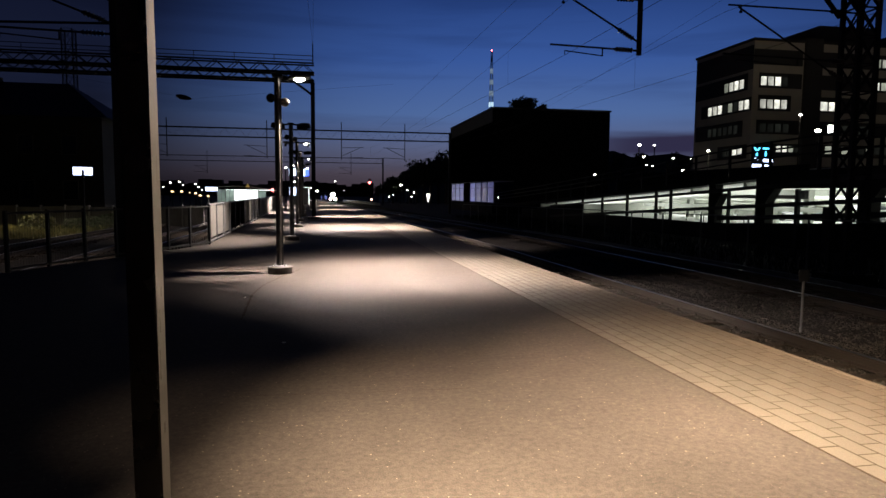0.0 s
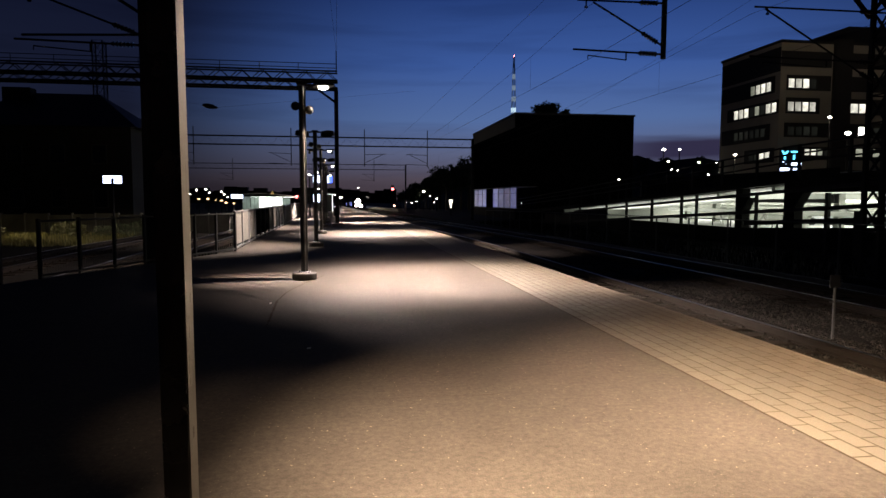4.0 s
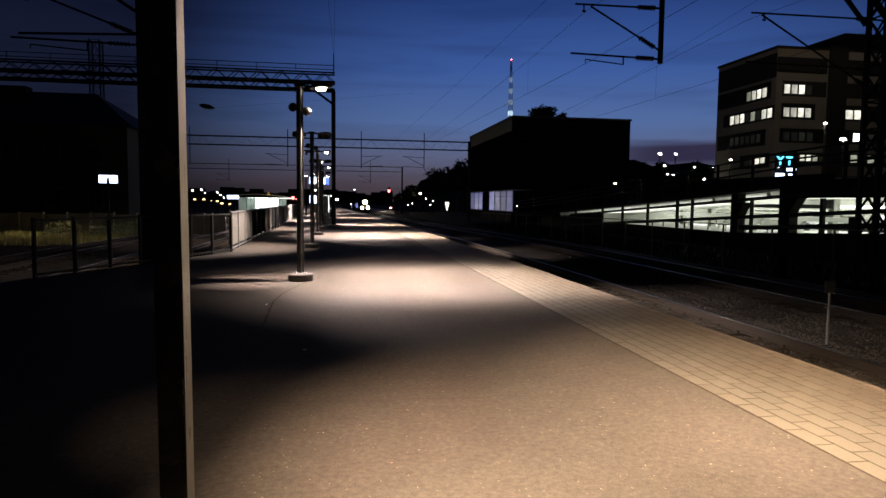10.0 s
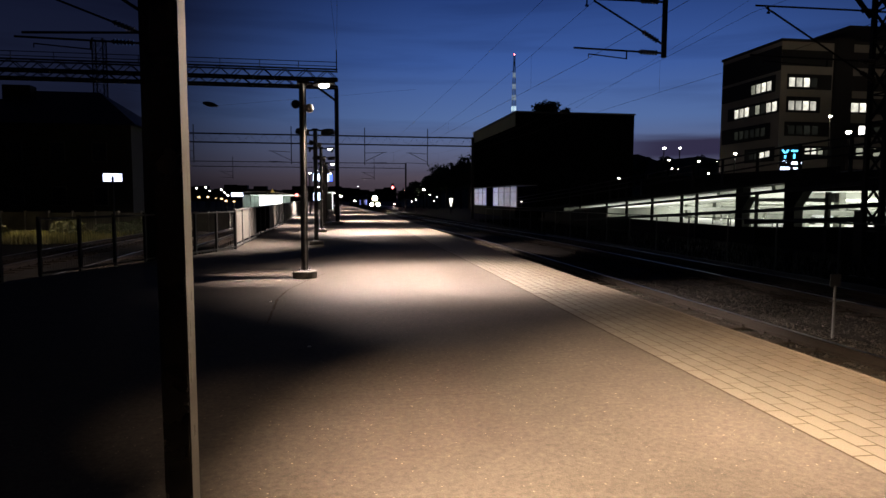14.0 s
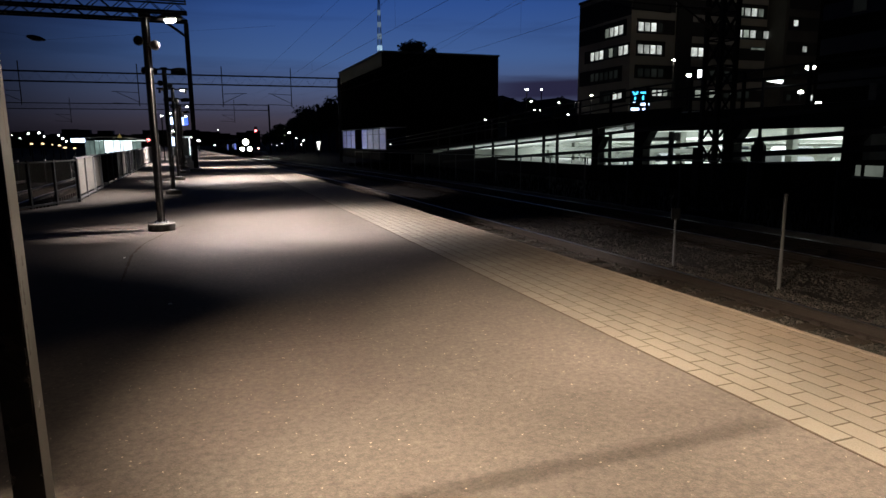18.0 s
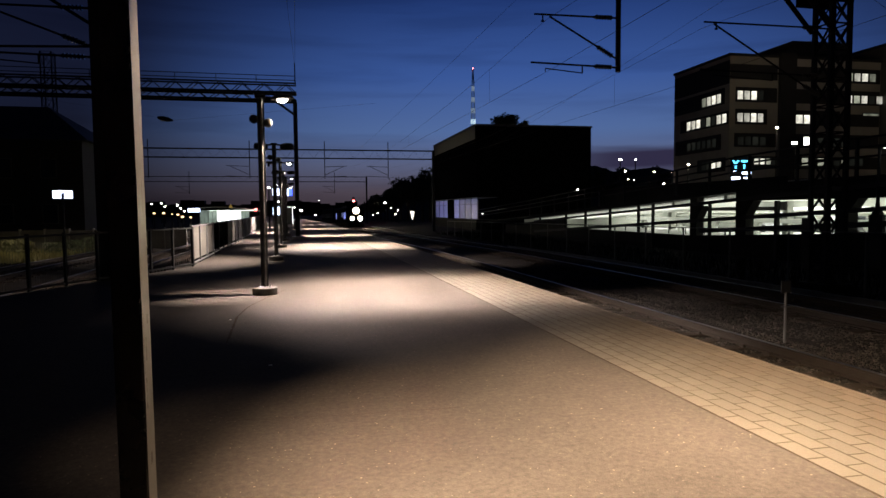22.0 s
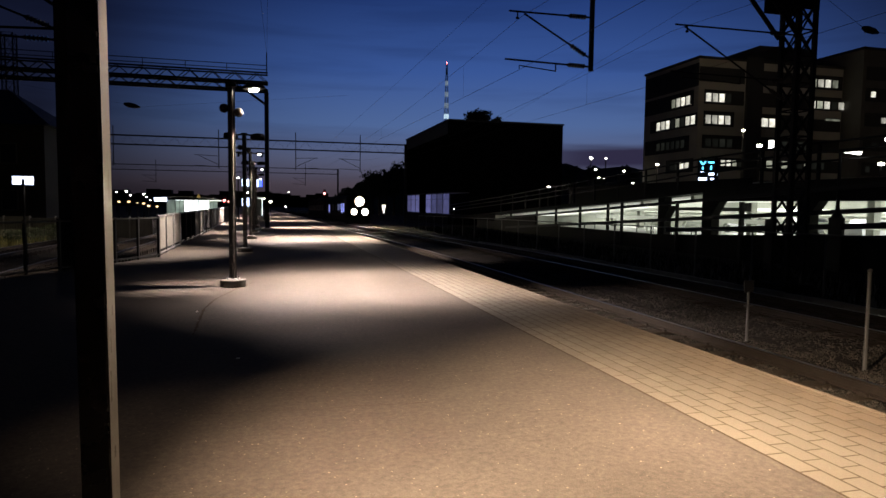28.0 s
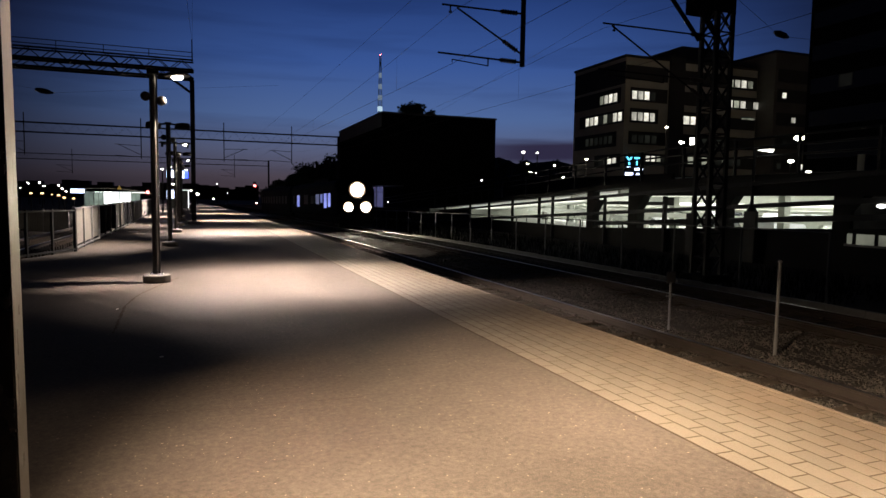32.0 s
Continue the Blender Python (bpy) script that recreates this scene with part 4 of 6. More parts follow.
# railing on the deck
bm = bmesh.new()
for h in (.35, .75, 1.15):
    for (ya, za), (yb, zb) in zip(deck_profile[:-1], deck_profile[1:]):
        tube(bm, (DX0 + .12, ya, za + .75 + h), (DX0 + .12, yb, zb + .75 + h), .05, n=6)
part("railing", bm, M_DARKSTEEL, deck)
y = 64.0
while y > 0:
    boxpart("railing_post", (DX0 + .06, DX0 + .18, y - .06, y + .06, deck_z(y) + .28, deck_z(y) + 1.95), M_DARKSTEEL, deck)
    y -= 3.4
# columns, lower rails and parapet in front of the lit deck
for y, wd in ((61.15, .15), (54.55, .16), (50.4, .16), (45.95, .16), (41.6, .16), (34.95, .34), (30.6, .42), (23.9, .36), (17.75, .36), (9, .36), (2, .36)):
    deep = .6 if y < 36 else .24
    wd = wd if y < 36 else .11
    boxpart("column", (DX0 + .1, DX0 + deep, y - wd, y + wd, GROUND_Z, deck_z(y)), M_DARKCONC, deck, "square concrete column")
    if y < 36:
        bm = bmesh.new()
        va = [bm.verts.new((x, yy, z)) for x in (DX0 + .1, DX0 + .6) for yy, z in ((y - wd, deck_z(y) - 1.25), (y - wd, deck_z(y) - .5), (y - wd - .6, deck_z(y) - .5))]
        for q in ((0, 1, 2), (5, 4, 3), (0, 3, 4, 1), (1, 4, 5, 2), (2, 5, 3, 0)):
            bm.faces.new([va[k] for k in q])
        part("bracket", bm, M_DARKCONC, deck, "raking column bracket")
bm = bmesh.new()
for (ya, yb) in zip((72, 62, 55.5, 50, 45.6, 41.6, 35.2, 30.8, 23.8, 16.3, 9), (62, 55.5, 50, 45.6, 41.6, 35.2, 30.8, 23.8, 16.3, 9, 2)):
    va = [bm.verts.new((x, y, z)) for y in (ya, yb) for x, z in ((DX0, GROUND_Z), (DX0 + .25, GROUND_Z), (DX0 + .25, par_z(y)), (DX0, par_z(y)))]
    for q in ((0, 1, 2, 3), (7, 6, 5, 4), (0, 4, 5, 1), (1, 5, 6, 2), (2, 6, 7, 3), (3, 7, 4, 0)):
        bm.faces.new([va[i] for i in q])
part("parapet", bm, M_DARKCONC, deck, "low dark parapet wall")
for off, ya, hh in ((.0, 62, .10), (1.0, 62, .09), (-.62, 34, .12)):
    bm = bmesh.new()
    k0, k1 = 1.17 + (28.5 - ya) * .053 + off, 1.17 + 26.5 * .053 + off
    vv = [bm.verts.new((x, y, z)) for y, zc in ((ya, k0), (2.0, k1)) for x, z in ((DX0 - .16, zc - hh), (DX0 - .02, zc - hh), (DX0 - .02, zc + hh), (DX0 - .16, zc + hh))]
    for q in ((0, 1, 2, 3), (7, 6, 5, 4), (0, 4, 5, 1), (1, 5, 6, 2), (2, 6, 7, 3), (3, 7, 4, 0)):
        bm.faces.new([vv[i] for i in q])
    part("crash_rail", bm, M_DARKSTEEL, deck, "dark crash rail across the openings")
for y, wd in ((27.6, .10), (25.6, .28), (21.9, .33), (39.2, .06), (33.0, .05)):
    boxpart("rail_post", (DX0 - .2, DX0 - .02, y - wd, y + wd, GROUND_Z, par_z(y) + .75 if wd > .2 else 1.95), M_DARKSTEEL, deck)
bm = bmesh.new()
tube(bm, (DX0 - .1, 44, .38), (DX0 - .1, 31, .42), .03, n=6)
y = 43
while y > 31:
    tube(bm, (DX0 - .1, y, 0), (DX0 - .1, y, .4), .03, n=6)
    y -= 1.9
part("hand_rail", bm, M_DARKSTEEL, deck)
# road lamp with a long flat head on a pedestal of the ramp's edge
t = thing("road_lamp", pose(DX0 - .1, 21.9, par_z(21.9) + .75), "ramp lamp with a long flat glowing head on a dark pole", "street lamp")
bm = bmesh.new()
lathe(bm, [(.24, 0), (.22, .06), (.10, .30), (.075, .5), (.06, 2.78), (.04, 2.80)], n=12)
part("pole", bm, M_DARKSTEEL, t, "dark pole with a flared foot")
boxpart("arm", (-.02, .02, -.18, .06, 2.72, 2.77), M_DARKSTEEL, t)
bm = bmesh.new()
prism(bm, [(-.10, -.14), (.10, -.14), (.16, -.95), (-.16, -.95)], 2.70, 2.76)
hd = part("lamp_head", bm, M_DARKSTEEL, t, "long flat lamp head")
bm = bmesh.new()
va = [bm.verts.new(p) for p in ((-.06, -.18, 2.697), (.06, -.18, 2.697), (.14, -.92, 2.697), (-.14, -.92, 2.697), (-.10, -.88, 2.56), (.10, -.88, 2.56))]
for q in ((0, 1, 2, 3), (0, 4, 5, 1), (1, 5, 2), (3, 4, 0), (2, 5, 4, 3)):
    bm.faces.new([va[k] for k in q])
part("lens", bm, M_FARLENS, hd, "glowing wedge lens")
t = thing("wall_lamp", pose(DX0 - .22, 15.98, 1.62), "bright oval lamp on the ramp wall", "lamp")
bm = bmesh.new()
lathe(bm, [(.02, -.09), (.14, -.05), (.17, 0), (.13, .05), (.03, .07)], n=14)
part("globe", bm, M_FARLENS, t)
boxpart("bracket", (0, .20, -.04, .04, -.04, .04), M_DARKSTEEL, t)

garage = thing("car_deck", pose(0, 0, 0), "brightly lit open car deck with pale walls and beams", "car park", kind="structure")
M_GARAGE = mat("garage_paint", (.62, .63, .585), .7, 0, .12, .5, 10, .1)
GX1, GZ0, GZ1, GY0 = 41.0, -.42, 3.15, 17.4
M_GARAGEFLOOR = mat("garage_floor", (.16, .16, .15), .7, 0, .3, .8, 20, .2)
boxpart("deck_floor", (DX0 + .26, GX1, GY0, 66, GROUND_Z + .01, GZ0), M_GARAGEFLOOR, garage)
M_GARAGEWALL = mat("garage_wall", (.23, .235, .205), .8, 0, .2, .5, 10, .1)
# pale painted underside of the ramp
bm = bmesh.new()
rings = []
for y, z in deck_profile[1:]:
    rings.append([bm.verts.new((x, max(GY0, y - .3), zz)) for x, zz in ((DX0 + .62, z - .03), (DX0 + 9, z - .03), (DX0 + 9, z - .006), (DX0 + .62, z - .006))])
bm.faces.new(rings[0])
bm.faces.new(rings[-2][::-1])
for a, b in zip(rings[:-2], rings[1:-1]):
    for i in range(4):
        j = (i + 1) % 4
        bm.faces.new((a[i], b[i], b[j], a[j]))
part("soffit", bm, M_GARAGE, garage, "pale painted deck underside")
for y in (38.4, 33, 27.3, 20.5):
    boxpart("soffit_beam", (DX0 + .9, DX0 + 8.9, y - .16, y + .16, deck_z(y) - .36, deck_z(y) - .035), M_GARAGE, garage, "cross beam under the deck")
for xx in (2.1, 4.5, 6.9):
    boxpart("long_beam", (DX0 + xx, DX0 + xx + .3, GY0 + .1, 30.5, 2.18, 2.445), M_GARAGEWALL, garage, "long beam under the deck")
for xx in (3.4, 5.8):
    for k in range(5):
        y = 18.6 + k * 2.45
        t = thing("tube_light", pose(0, 0, 0), "long fluorescent ceiling light, lit", "ceiling light", "car deck lights")
        boxpart("tube", (DX0 + xx - .05, DX0 + xx + .05, y, y + 1.3, 2.30, 2.38), M_TUBE, t)
        boxpart("housing", (DX0 + xx - .09, DX0 + xx + .09, y - .05, y + 1.35, 2.384, 2.444), M_STEEL, t)
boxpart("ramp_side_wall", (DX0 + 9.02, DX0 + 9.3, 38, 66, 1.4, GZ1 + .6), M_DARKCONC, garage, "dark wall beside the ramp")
boxpart("back_wall", (GX1, GX1 + .3, GY0, 66, GROUND_Z, GZ1 + .4), M_GARAGEWALL, garage)
boxpart("ceiling_slab", (DX0 + 9.31, GX1, GY0, 66, GZ1, GZ1 + .3), M_GARAGE, garage)
boxpart("end_wall", (DX0 + .3, DX0 + 9.0, 66, 66.3, GROUND_Z, .70), M_GARAGEWALL, garage)
boxpart("end_wall", (DX0 + 9.0, GX1, 66, 66.3, GROUND_Z, GZ1 + .4), M_GARAGEWALL, garage)
boxpart("end_wall", (DX0 + .3, GX1, GY0 - .3, GY0, GROUND_Z, GZ1 + .4), M_GARAGEWALL, garage)
boxpart("strip_window", (DX0 - .12, DX0 - .06, 12.0, 17.3, .17, .56), M_WINMID, garage, "low dim strip window")
boxpart("strip_frame", (DX0 - .14, DX0 + .0, 11.9, 17.4, .08, .165), M_CONCRETE, garage, "pale sill under the strip window")
for y in (13.6, 15.3, 16.15, 17.0):
    boxpart("mullion", (DX0 - .14, DX0 - .05, y - .07, y + .07, .168, .6), M_DARKSTEEL, garage)
M_DADO = mat("garage_dado", (.085, .09, .075), .75, 0, .3, .6, 12, .1)
boxpart("dado", (GX1 - .03, GX1 - .003, GY0 + .1, 65.9, GZ0, .78), M_DADO, garage, "dark painted lower wall")
for xx, z0, z1 in ((31.0, .55, .86), (35.6, 1.02, 1.22), (39.2, 1.42, 1.60)):
    boxpart("inner_beam", (xx, xx + .35, GY0 + .2, 58, z0, z1), M_GARAGE, garage, "long pale beam inside the deck", .03)
for i in range(8):
    # short pillars with flared heads under the first inner beam
    y = 20.8 + i * 4.7
    bm = bmesh.new()
    va = [[bm.verts.new((x, yy, z)) for x in (31.02, 31.33) for yy in (y - w, y + w)] for w, z in ((.17, GZ0), (.17, .18), (.50, .546))]
    for lo, hi in zip(va, va[1:]):
        for p, q in ((0, 1), (1, 3), (3, 2), (2, 0)):
            bm.faces.new((lo[p], lo[q], hi[q], hi[p]))
    bm.faces.new((va[2][0], va[2][1], va[2][3], va[2][2]))
    part("short_pillar", bm, M_GARAGE, garage, "pale pillar with a flared head")
for i in range(7):
    # upright ducts and cabinets on the back wall
    y = 21.5 + i * 5.3 + random.uniform(-1, 1)
    boxpart("wall_cabinet", (GX1 - .5, GX1 - .04, y, y + random.uniform(.5, 1.4), GZ0, random.uniform(.9, 1.35)), random.choice((M_GARAGE, M_GARAGEWALL, M_STEEL)), garage, "pale wall cabinet", .02)
for i in range(9):
    y = 20 + i * 5.0
    boxpart("ceiling_beam", (DX0 + 9.32, GX1, y, y + .4, GZ1 - .45, GZ1 - .003), M_GARAGE, garage)
    bm = bmesh.new()
    box(bm, 34.0, 34.5, y - .05, y + .45, GZ0, GZ1 - .45)
    box(bm, 33.4, 35.1, y - .02, y + .42, GZ1 - .80, GZ1 - .453)
    part("pillar", bm, M_GARAGEWALL, garage, "pale concrete pillar with a bracket head")
for i in range(9):
    y = 22.5 + i * 5.0
    bm = bmesh.new()
    box(bm, 36.6, 36.72, y - 1.2, y + 1.2, GZ1 - .12, GZ1 - .02)
    t = thing("tube_light", pose(0, 0, 0), "long fluorescent ceiling light, lit", "ceiling light", "car deck lights")
    part("tube", bm, M_TUBE, t)
    boxpart("housing", (36.52, 36.80, y - 1.25, y + 1.25, GZ1 - .019, GZ1 - .004), M_STEEL, t)
for i in range(3):
    # the tubes throw light down onto the floor and up onto the ceiling
    y = 25.5 + i * 16
    for xx, zz, aim, power in ((37.6, GZ1 - .5, 0, 1900), (37.6, GZ1 - 1.0, 5, 640), (27.6, min(deck_z(y), deck_z(y + 7)) - .95, 6, 520)):
        la = bpy.data.lights.new("car_deck_light", "AREA")
        la.shape, la.size, la.size_y, la.energy, la.color = "RECTANGLE", 4.0, 15.0, power, (.97, 1.0, .91)
        new("car_deck_light", la).matrix_basis = pose(xx, y, zz, 180 if aim else 0)

# a few cars parked on the lit deck
for i, (y, c) in enumerate(((19.5, .04), (22.4, .5), (27.5, .1), (33.5, .4), (39, .06), (47, .3))):
    t = thing("parked_car", pose(38.3, y, GZ0), "parked saloon car on the lit car deck", "car", "parked cars")
    cm = mat("car_paint", (c, c, c * 1.05), .3, .3, .05, 1, 10, 0)
    bm = bmesh.new()
    sec = [(-2.1, .35), (2.1, .35), (2.15, .75), (1.2, .88), (.55, 1.38), (-.95, 1.40), (-1.75, .95), (-2.15, .85)]
    va = [bm.verts.new((x, -.85, z)) for x, z in sec]
    vb = [bm.verts.new((x, .85, z)) for x, z in sec]
    bm.faces.new(va)
    bm.faces.new(vb[::-1])
    for a in range(len(sec)):
        b = (a + 1) % len(sec)
        bm.faces.new((va[a], vb[a], vb[b], va[b]))
    part("body", bm, cm, t)
    for wx in (-1.3, 1.3):
        for wy in (-.86, .66):
            tubepart("wheel", (wx, wy, .32), (wx, wy + .2, .32), .32, M_BLACK, t, n=14)
    boxpart("window", (-.9, .5, -.862, .862, .95, 1.28), M_GLASS, t)

# ---- office block ----
office = thing("office_building", pose(0, 0, 0), "pale clad office block with dark window bands, some lit", "building")
BX, BY, BY1, BX1, BZ = 56.1, 77.0, 90.2, 80.3, 21.95
boxpart("wall", (BX, BX1, BY, BY1, GROUND_Z, BZ), M_PALECLAD, office, "pale clad wall")
boxpart("roof_edge", (BX - .15, BX1 + .15, BY - .15, BY1 + .15, BZ, BZ + .35), M_DARKCLAD, office)
bm = bmesh.new()
va = [bm.verts.new((x, y, z)) for y in (BY + 1.5, BY1 - 1) for x, z in ((60.4, BZ + .35), (76.8, BZ + .35), (76.8, 24.9), (67.0, 24.8))]
for q in ((0, 1, 2, 3), (7, 6, 5, 4), (0, 4, 5, 1), (1, 5, 6, 2), (2, 6, 7, 3), (3, 7, 4, 0)):
    bm.faces.new([va[k] for k in q])
part("plant_room", bm, M_ROOF, office, "dark sloping rooftop plant room")
boxpart("roof_box", (78.0, 78.7, BY + 1.5, BY + 2.4, BZ + .35, BZ + 1.15), M_ROOF, office)


def band(x0, x1, z0, z1):
    boxpart("dark_band", (x0, x1, BY - .06, BY, z0, z1), M_DARKCLAD, office, "dark window band")


def side_band(y0, y1, z0, z1):
    boxpart("dark_band", (BX - .06, BX, y0, y1, z0, z1), M_DARKCLAD, office, "dark window band")


for x0, x1, z0, z1 in ((BX + .02, 63.4, 18.9, 20.9), (66.3, 80.2, 18.9, 20.9), (57.0, 63.4, 15.9, 17.85), (66.3, 80.2, 15.9, 17.85), (57.0, 61.9, 12.9, 14.95), (66.2, 73.6, 12.9, 14.95), (73.7, 80.2, 12.9, 14.6),
                       (56.9, 66, 9.85, 11.7), (66.2, 80.2, 9.85, 11.7), (56.9, 80.2, 6.9, 8.6), (56.9, 80.2, 3.9, 5.6), (56.9, 80.2, 1.0, 2.6)):
    band(x0, x1, z0, z1)
for y0, y1, z0, z1 in ((BY + .02, 90.1, 18.3, 21.4), (78.0, 90.1, 15.7, 17.9), (77.1, 88.4, 12.9, 14.7), (78.7, 89.7, 9.6, 11.75), (77.6, 84.0, 6.6, 8.5)):
    side_band(y0, y1, z0, z1)
boxpart("stair_tower", (63.6, 66.1, BY - .5, BY, GROUND_Z, BZ + .6), M_DARKCLAD, office, "dark stair tower")
# front windows: sill height, first x, pitch, width, height, lit pattern
FRONT = [(16.2, 57.62, 1.06, .84, 1.15, "LLLd"), (13.2, 57.66, 1.05, .84, 1.17, "LLLL"), (13.15, 66.95, 1.3, 1.1, 1.17, "LL"), (10.1, 68.28, 1.3, 1.1, 1.2, "B"), (10.1, 57.8, 1.15, .9, 1.1, "dddd"),
         (7.5, 60.3, .95, .7, .78, "LLmd"), (19.2, 75.0, 1.27, 1.0, 1.1, "mLLm"), (16.15, 75.0, 1.27, 1.0, 1.05, "LmLdL"), (14.45, 78.7, 2.2, 2.6, .3, "m"), (10.1, 70.5, 1.3, 1.0, 1.1, "dmdd"), (7.4, 68, 1.3, 1.0, 1.0, "mdmddmdd"), (4.3, 58, 1.3, 1.0, 1.0, "dmddmddddd")]
PANE = {"B": M_FARLENS, "L": M_WIN, "d": M_WINDIM, "m": M_WINMID}
for z, x, pitch, wd, hh, pat in FRONT:
    for i, ch in enumerate(pat):
        window(office, x + i * pitch, BY - .155, z, wd, hh, PANE[ch])
SIDE = [(16.0, 79.1, 1.12, .9, 1.2, "LLLm"), (13.15, 77.85, 1.18, .95, 1.2, "LLdmdLLL"), (7.0, 78.9, 1.15, .95, 1.1, "LLdd"), (10.1, 80, 1.2, .9, 1.1, "dddddd")]
for z, y, pitch, wd, hh, pat in SIDE:
    for i, ch in enumerate(pat):
        window(office, BX - .155, y + i * pitch, z, wd, hh, PANE[ch], -90)
# glowing shop sign: two letters can be read, the rest stays plain bars
sign = thing("wall_sign", pose(57.1, BY - .16, 6.9), "small glowing blue and white sign at the building corner", "sign")
boxpart("backing", (-.7, 2.6, .03, .17, -1.9, 1.25), M_BLACK, sign)


def letters(txt, size, material, parent, x, y, z, label):
    cu = bpy.data.curves.new("lettering", "FONT")
    cu.body, cu.size, cu.extrude, cu.offset = txt, size, .02, .045
    ob = new("lettering", cu)
    dg = bpy.context.evaluated_depsgraph_get()
    me = bpy.data.meshes.new_from_object(ob.evaluated_get(dg))
    bpy.data.objects.remove(ob)
    me.materials.clear()
    me.materials.append(material)
    o = new("lettering", me)
    o.parent = parent
    o.matrix_basis = pose(x, y, z, 90, 0, 0)
    o["label"] = label
    return o


letters("Y T", 1.5, M_CYAN, sign, -.45, -.02, .05, "glowing blue letters")
boxpart("light_bar", (-.3, .3, -.03, .02, -.55, -.3), M_SIGNBLUE, sign)
boxpart("light_bar", (1.0, 2.4, -.03, .02, -.75, -.4), M_SIGNBLUE, sign)
boxpart("light_bar", (-.6, .7, -.03, .02, -1.75, -1.1), M_SIGNBLUE, sign)
boxpart("light_bar", (1.3, 2.3, -.03, .02, -1.6, -1.15), M_SIGNBLUE, sign)

# ---- darker block behind, and the tall dark block close by ----
annex = thing("office_building", pose(0, 0, 0), "dim grey block behind the office with few lit windows", "building")
boxpart("wall", (80.6, 112, 74, 96, GROUND_Z, 24.2), M_ANNEX, annex)
boxpart("roof_edge", (80.5, 112.1, 73.9, 96.1, 24.2, 24.6), M_ROOF, annex)
for z in (3.0, 6.5, 10.0, 13.5, 17.0, 20.0):
    boxpart("dark_band", (81.2, 111.5, 73.93, 74, z, z + 1.9), M_DARKCLAD, annex)
for x, z, ch in ((84.6, 14.0, "L"), (83.2, 10.4, "d"), (86.6, 7.0, "L"), (88.6, 17.2, "d"), (90, 10.4, "d"), (82.2, 7.0, "d"), (92.5, 14, "d"), (82.5, 17.6, "L"), (87.9, 14.9, "L")):
    window(annex, x, 73.85, z, .85, .8, M_WIN if ch == "L" else M_WINDIM)
tall = thing("tower_block", pose(0, 0, 0), "tall unlit block standing dark against the sky", "building")
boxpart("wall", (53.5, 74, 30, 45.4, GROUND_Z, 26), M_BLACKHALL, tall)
boxpart("roof_edge", (53.35, 74.1, 29.9, 45.5, 26, 26.4), M_ROOF, tall)
for z in range(2, 25, 3):
    boxpart("dark_band", (53.44, 53.5, 31, 45, z + .9, z + 2.3), M_GLASS, tall)
    boxpart("dark_band", (54, 73.5, 29.94, 30, z + .9, z + 2.3), M_GLASS, tall)

window(tall, 53.4, 37.6, 3.55, 1.2, 1.8, M_WIN, -90)
for y, z in ((33.2, 6.2), (36.0, 9.2), (41.5, 12.2)):
    window(tall, 53.4, y, z, 1.2, 1.0, M_WINDIM, -90)

# ---- left side: house, sheds, low wall, grass, sign ----
house = thing("old_house", pose(0, 0, 0), "dark hip-roofed station house against the dusk", "house")
hx0, hx1, hy0, hy1 = -31.0, -16.9, 55.0, 67.0
boxpart("wall", (hx0, hx1, hy0, hy1, GROUND_Z, 7.25), M_HOUSE, house)
bm = bmesh.new()
ev = [bm.verts.new(v) for v in ((hx0 - .6, hy0 - .6, 7.25), (hx1 + .6, hy0 - .6, 7.25), (hx1 + .6, hy1 + .6, 7.25), (hx0 - .6, hy1 + .6, 7.25))]
rd = [bm.verts.new(v) for v in ((hx0 + 4.2, (hy0 + hy1) / 2, 10.68), (hx1 - 4.3, (hy0 + hy1) / 2, 10.68))]
bm.faces.new((ev[0], ev[1], rd[1], rd[0]))
bm.faces.new((ev[1], ev[2], rd[1]))
bm.faces.new((ev[2], ev[3], rd[0], rd[1]))
bm.faces.new((ev[3], ev[0], rd[0]))
bm.faces.new(ev[::-1])
part("roof", bm, M_ROOF, house, "dark hip roof")
boxpart("chimney", (-28.6, -26.4, 60, 61.2, 7.5, 11.0), M_HOUSE, house)
for i in range(4):
    for z in (.9, 4.4):
        window(house, -28.6 + i * 3.1, hy0 - .1, z, 1.0, 1.4, M_GLASS)

bm = bmesh.new()
lattice(bm, -24.9, -23.9, 70, 71, GROUND_Z, 17.4, 12, .05, .025)
m = thing("lattice_mast", pose(0, 0, 0), "slim far lattice mast behind the house", "mast")
part("mast", bm, M_DARKSTEEL, m)

M_OLDWALL = mat("weathered_wall", (.19, .185, .17), .9, 0, .4, .9, 12, .2, .1)
low = thing("low_wall", pose(0, 0, 0), "pale low wall beyond the siding", "wall")
for i in range(14):
    boxpart("wall_panel", (-30 + i * 1.55, -28.55 + i * 1.55, 49, 49.15, GROUND_Z, .42 + .05 * (i % 3)), M_OLDWALL, low)
    boxpart("wall_post", (-30.06 + i * 1.55, -29.99 + i * 1.55, 48.9, 49.2, GROUND_Z, .56), M_CONCRETE, low, "pale panel post")
bm = bmesh.new()
for i in range(9):
    boxx = -33 + i * 1.0
    box(bm, boxx, boxx + .07, 51, 51.1, GROUND_Z, .9)
part("post", bm, M_FENCE, low)


# pale blocks along the far side of the sidings
for i in range(7):
    bx = -19.2 + i * 1.28
    t = thing("concrete_block", pose(bx, 50.3, GROUND_Z, 0, 0, random.uniform(-5, 5)), "pale worn concrete block beside the sidings", "concrete block", "concrete blocks")
    boxpart("block", (-.52, .46 + random.uniform(-.1, .1), -.3, .3, 0, random.uniform(.55, .78)), M_CONCRETE, t, "", .05)


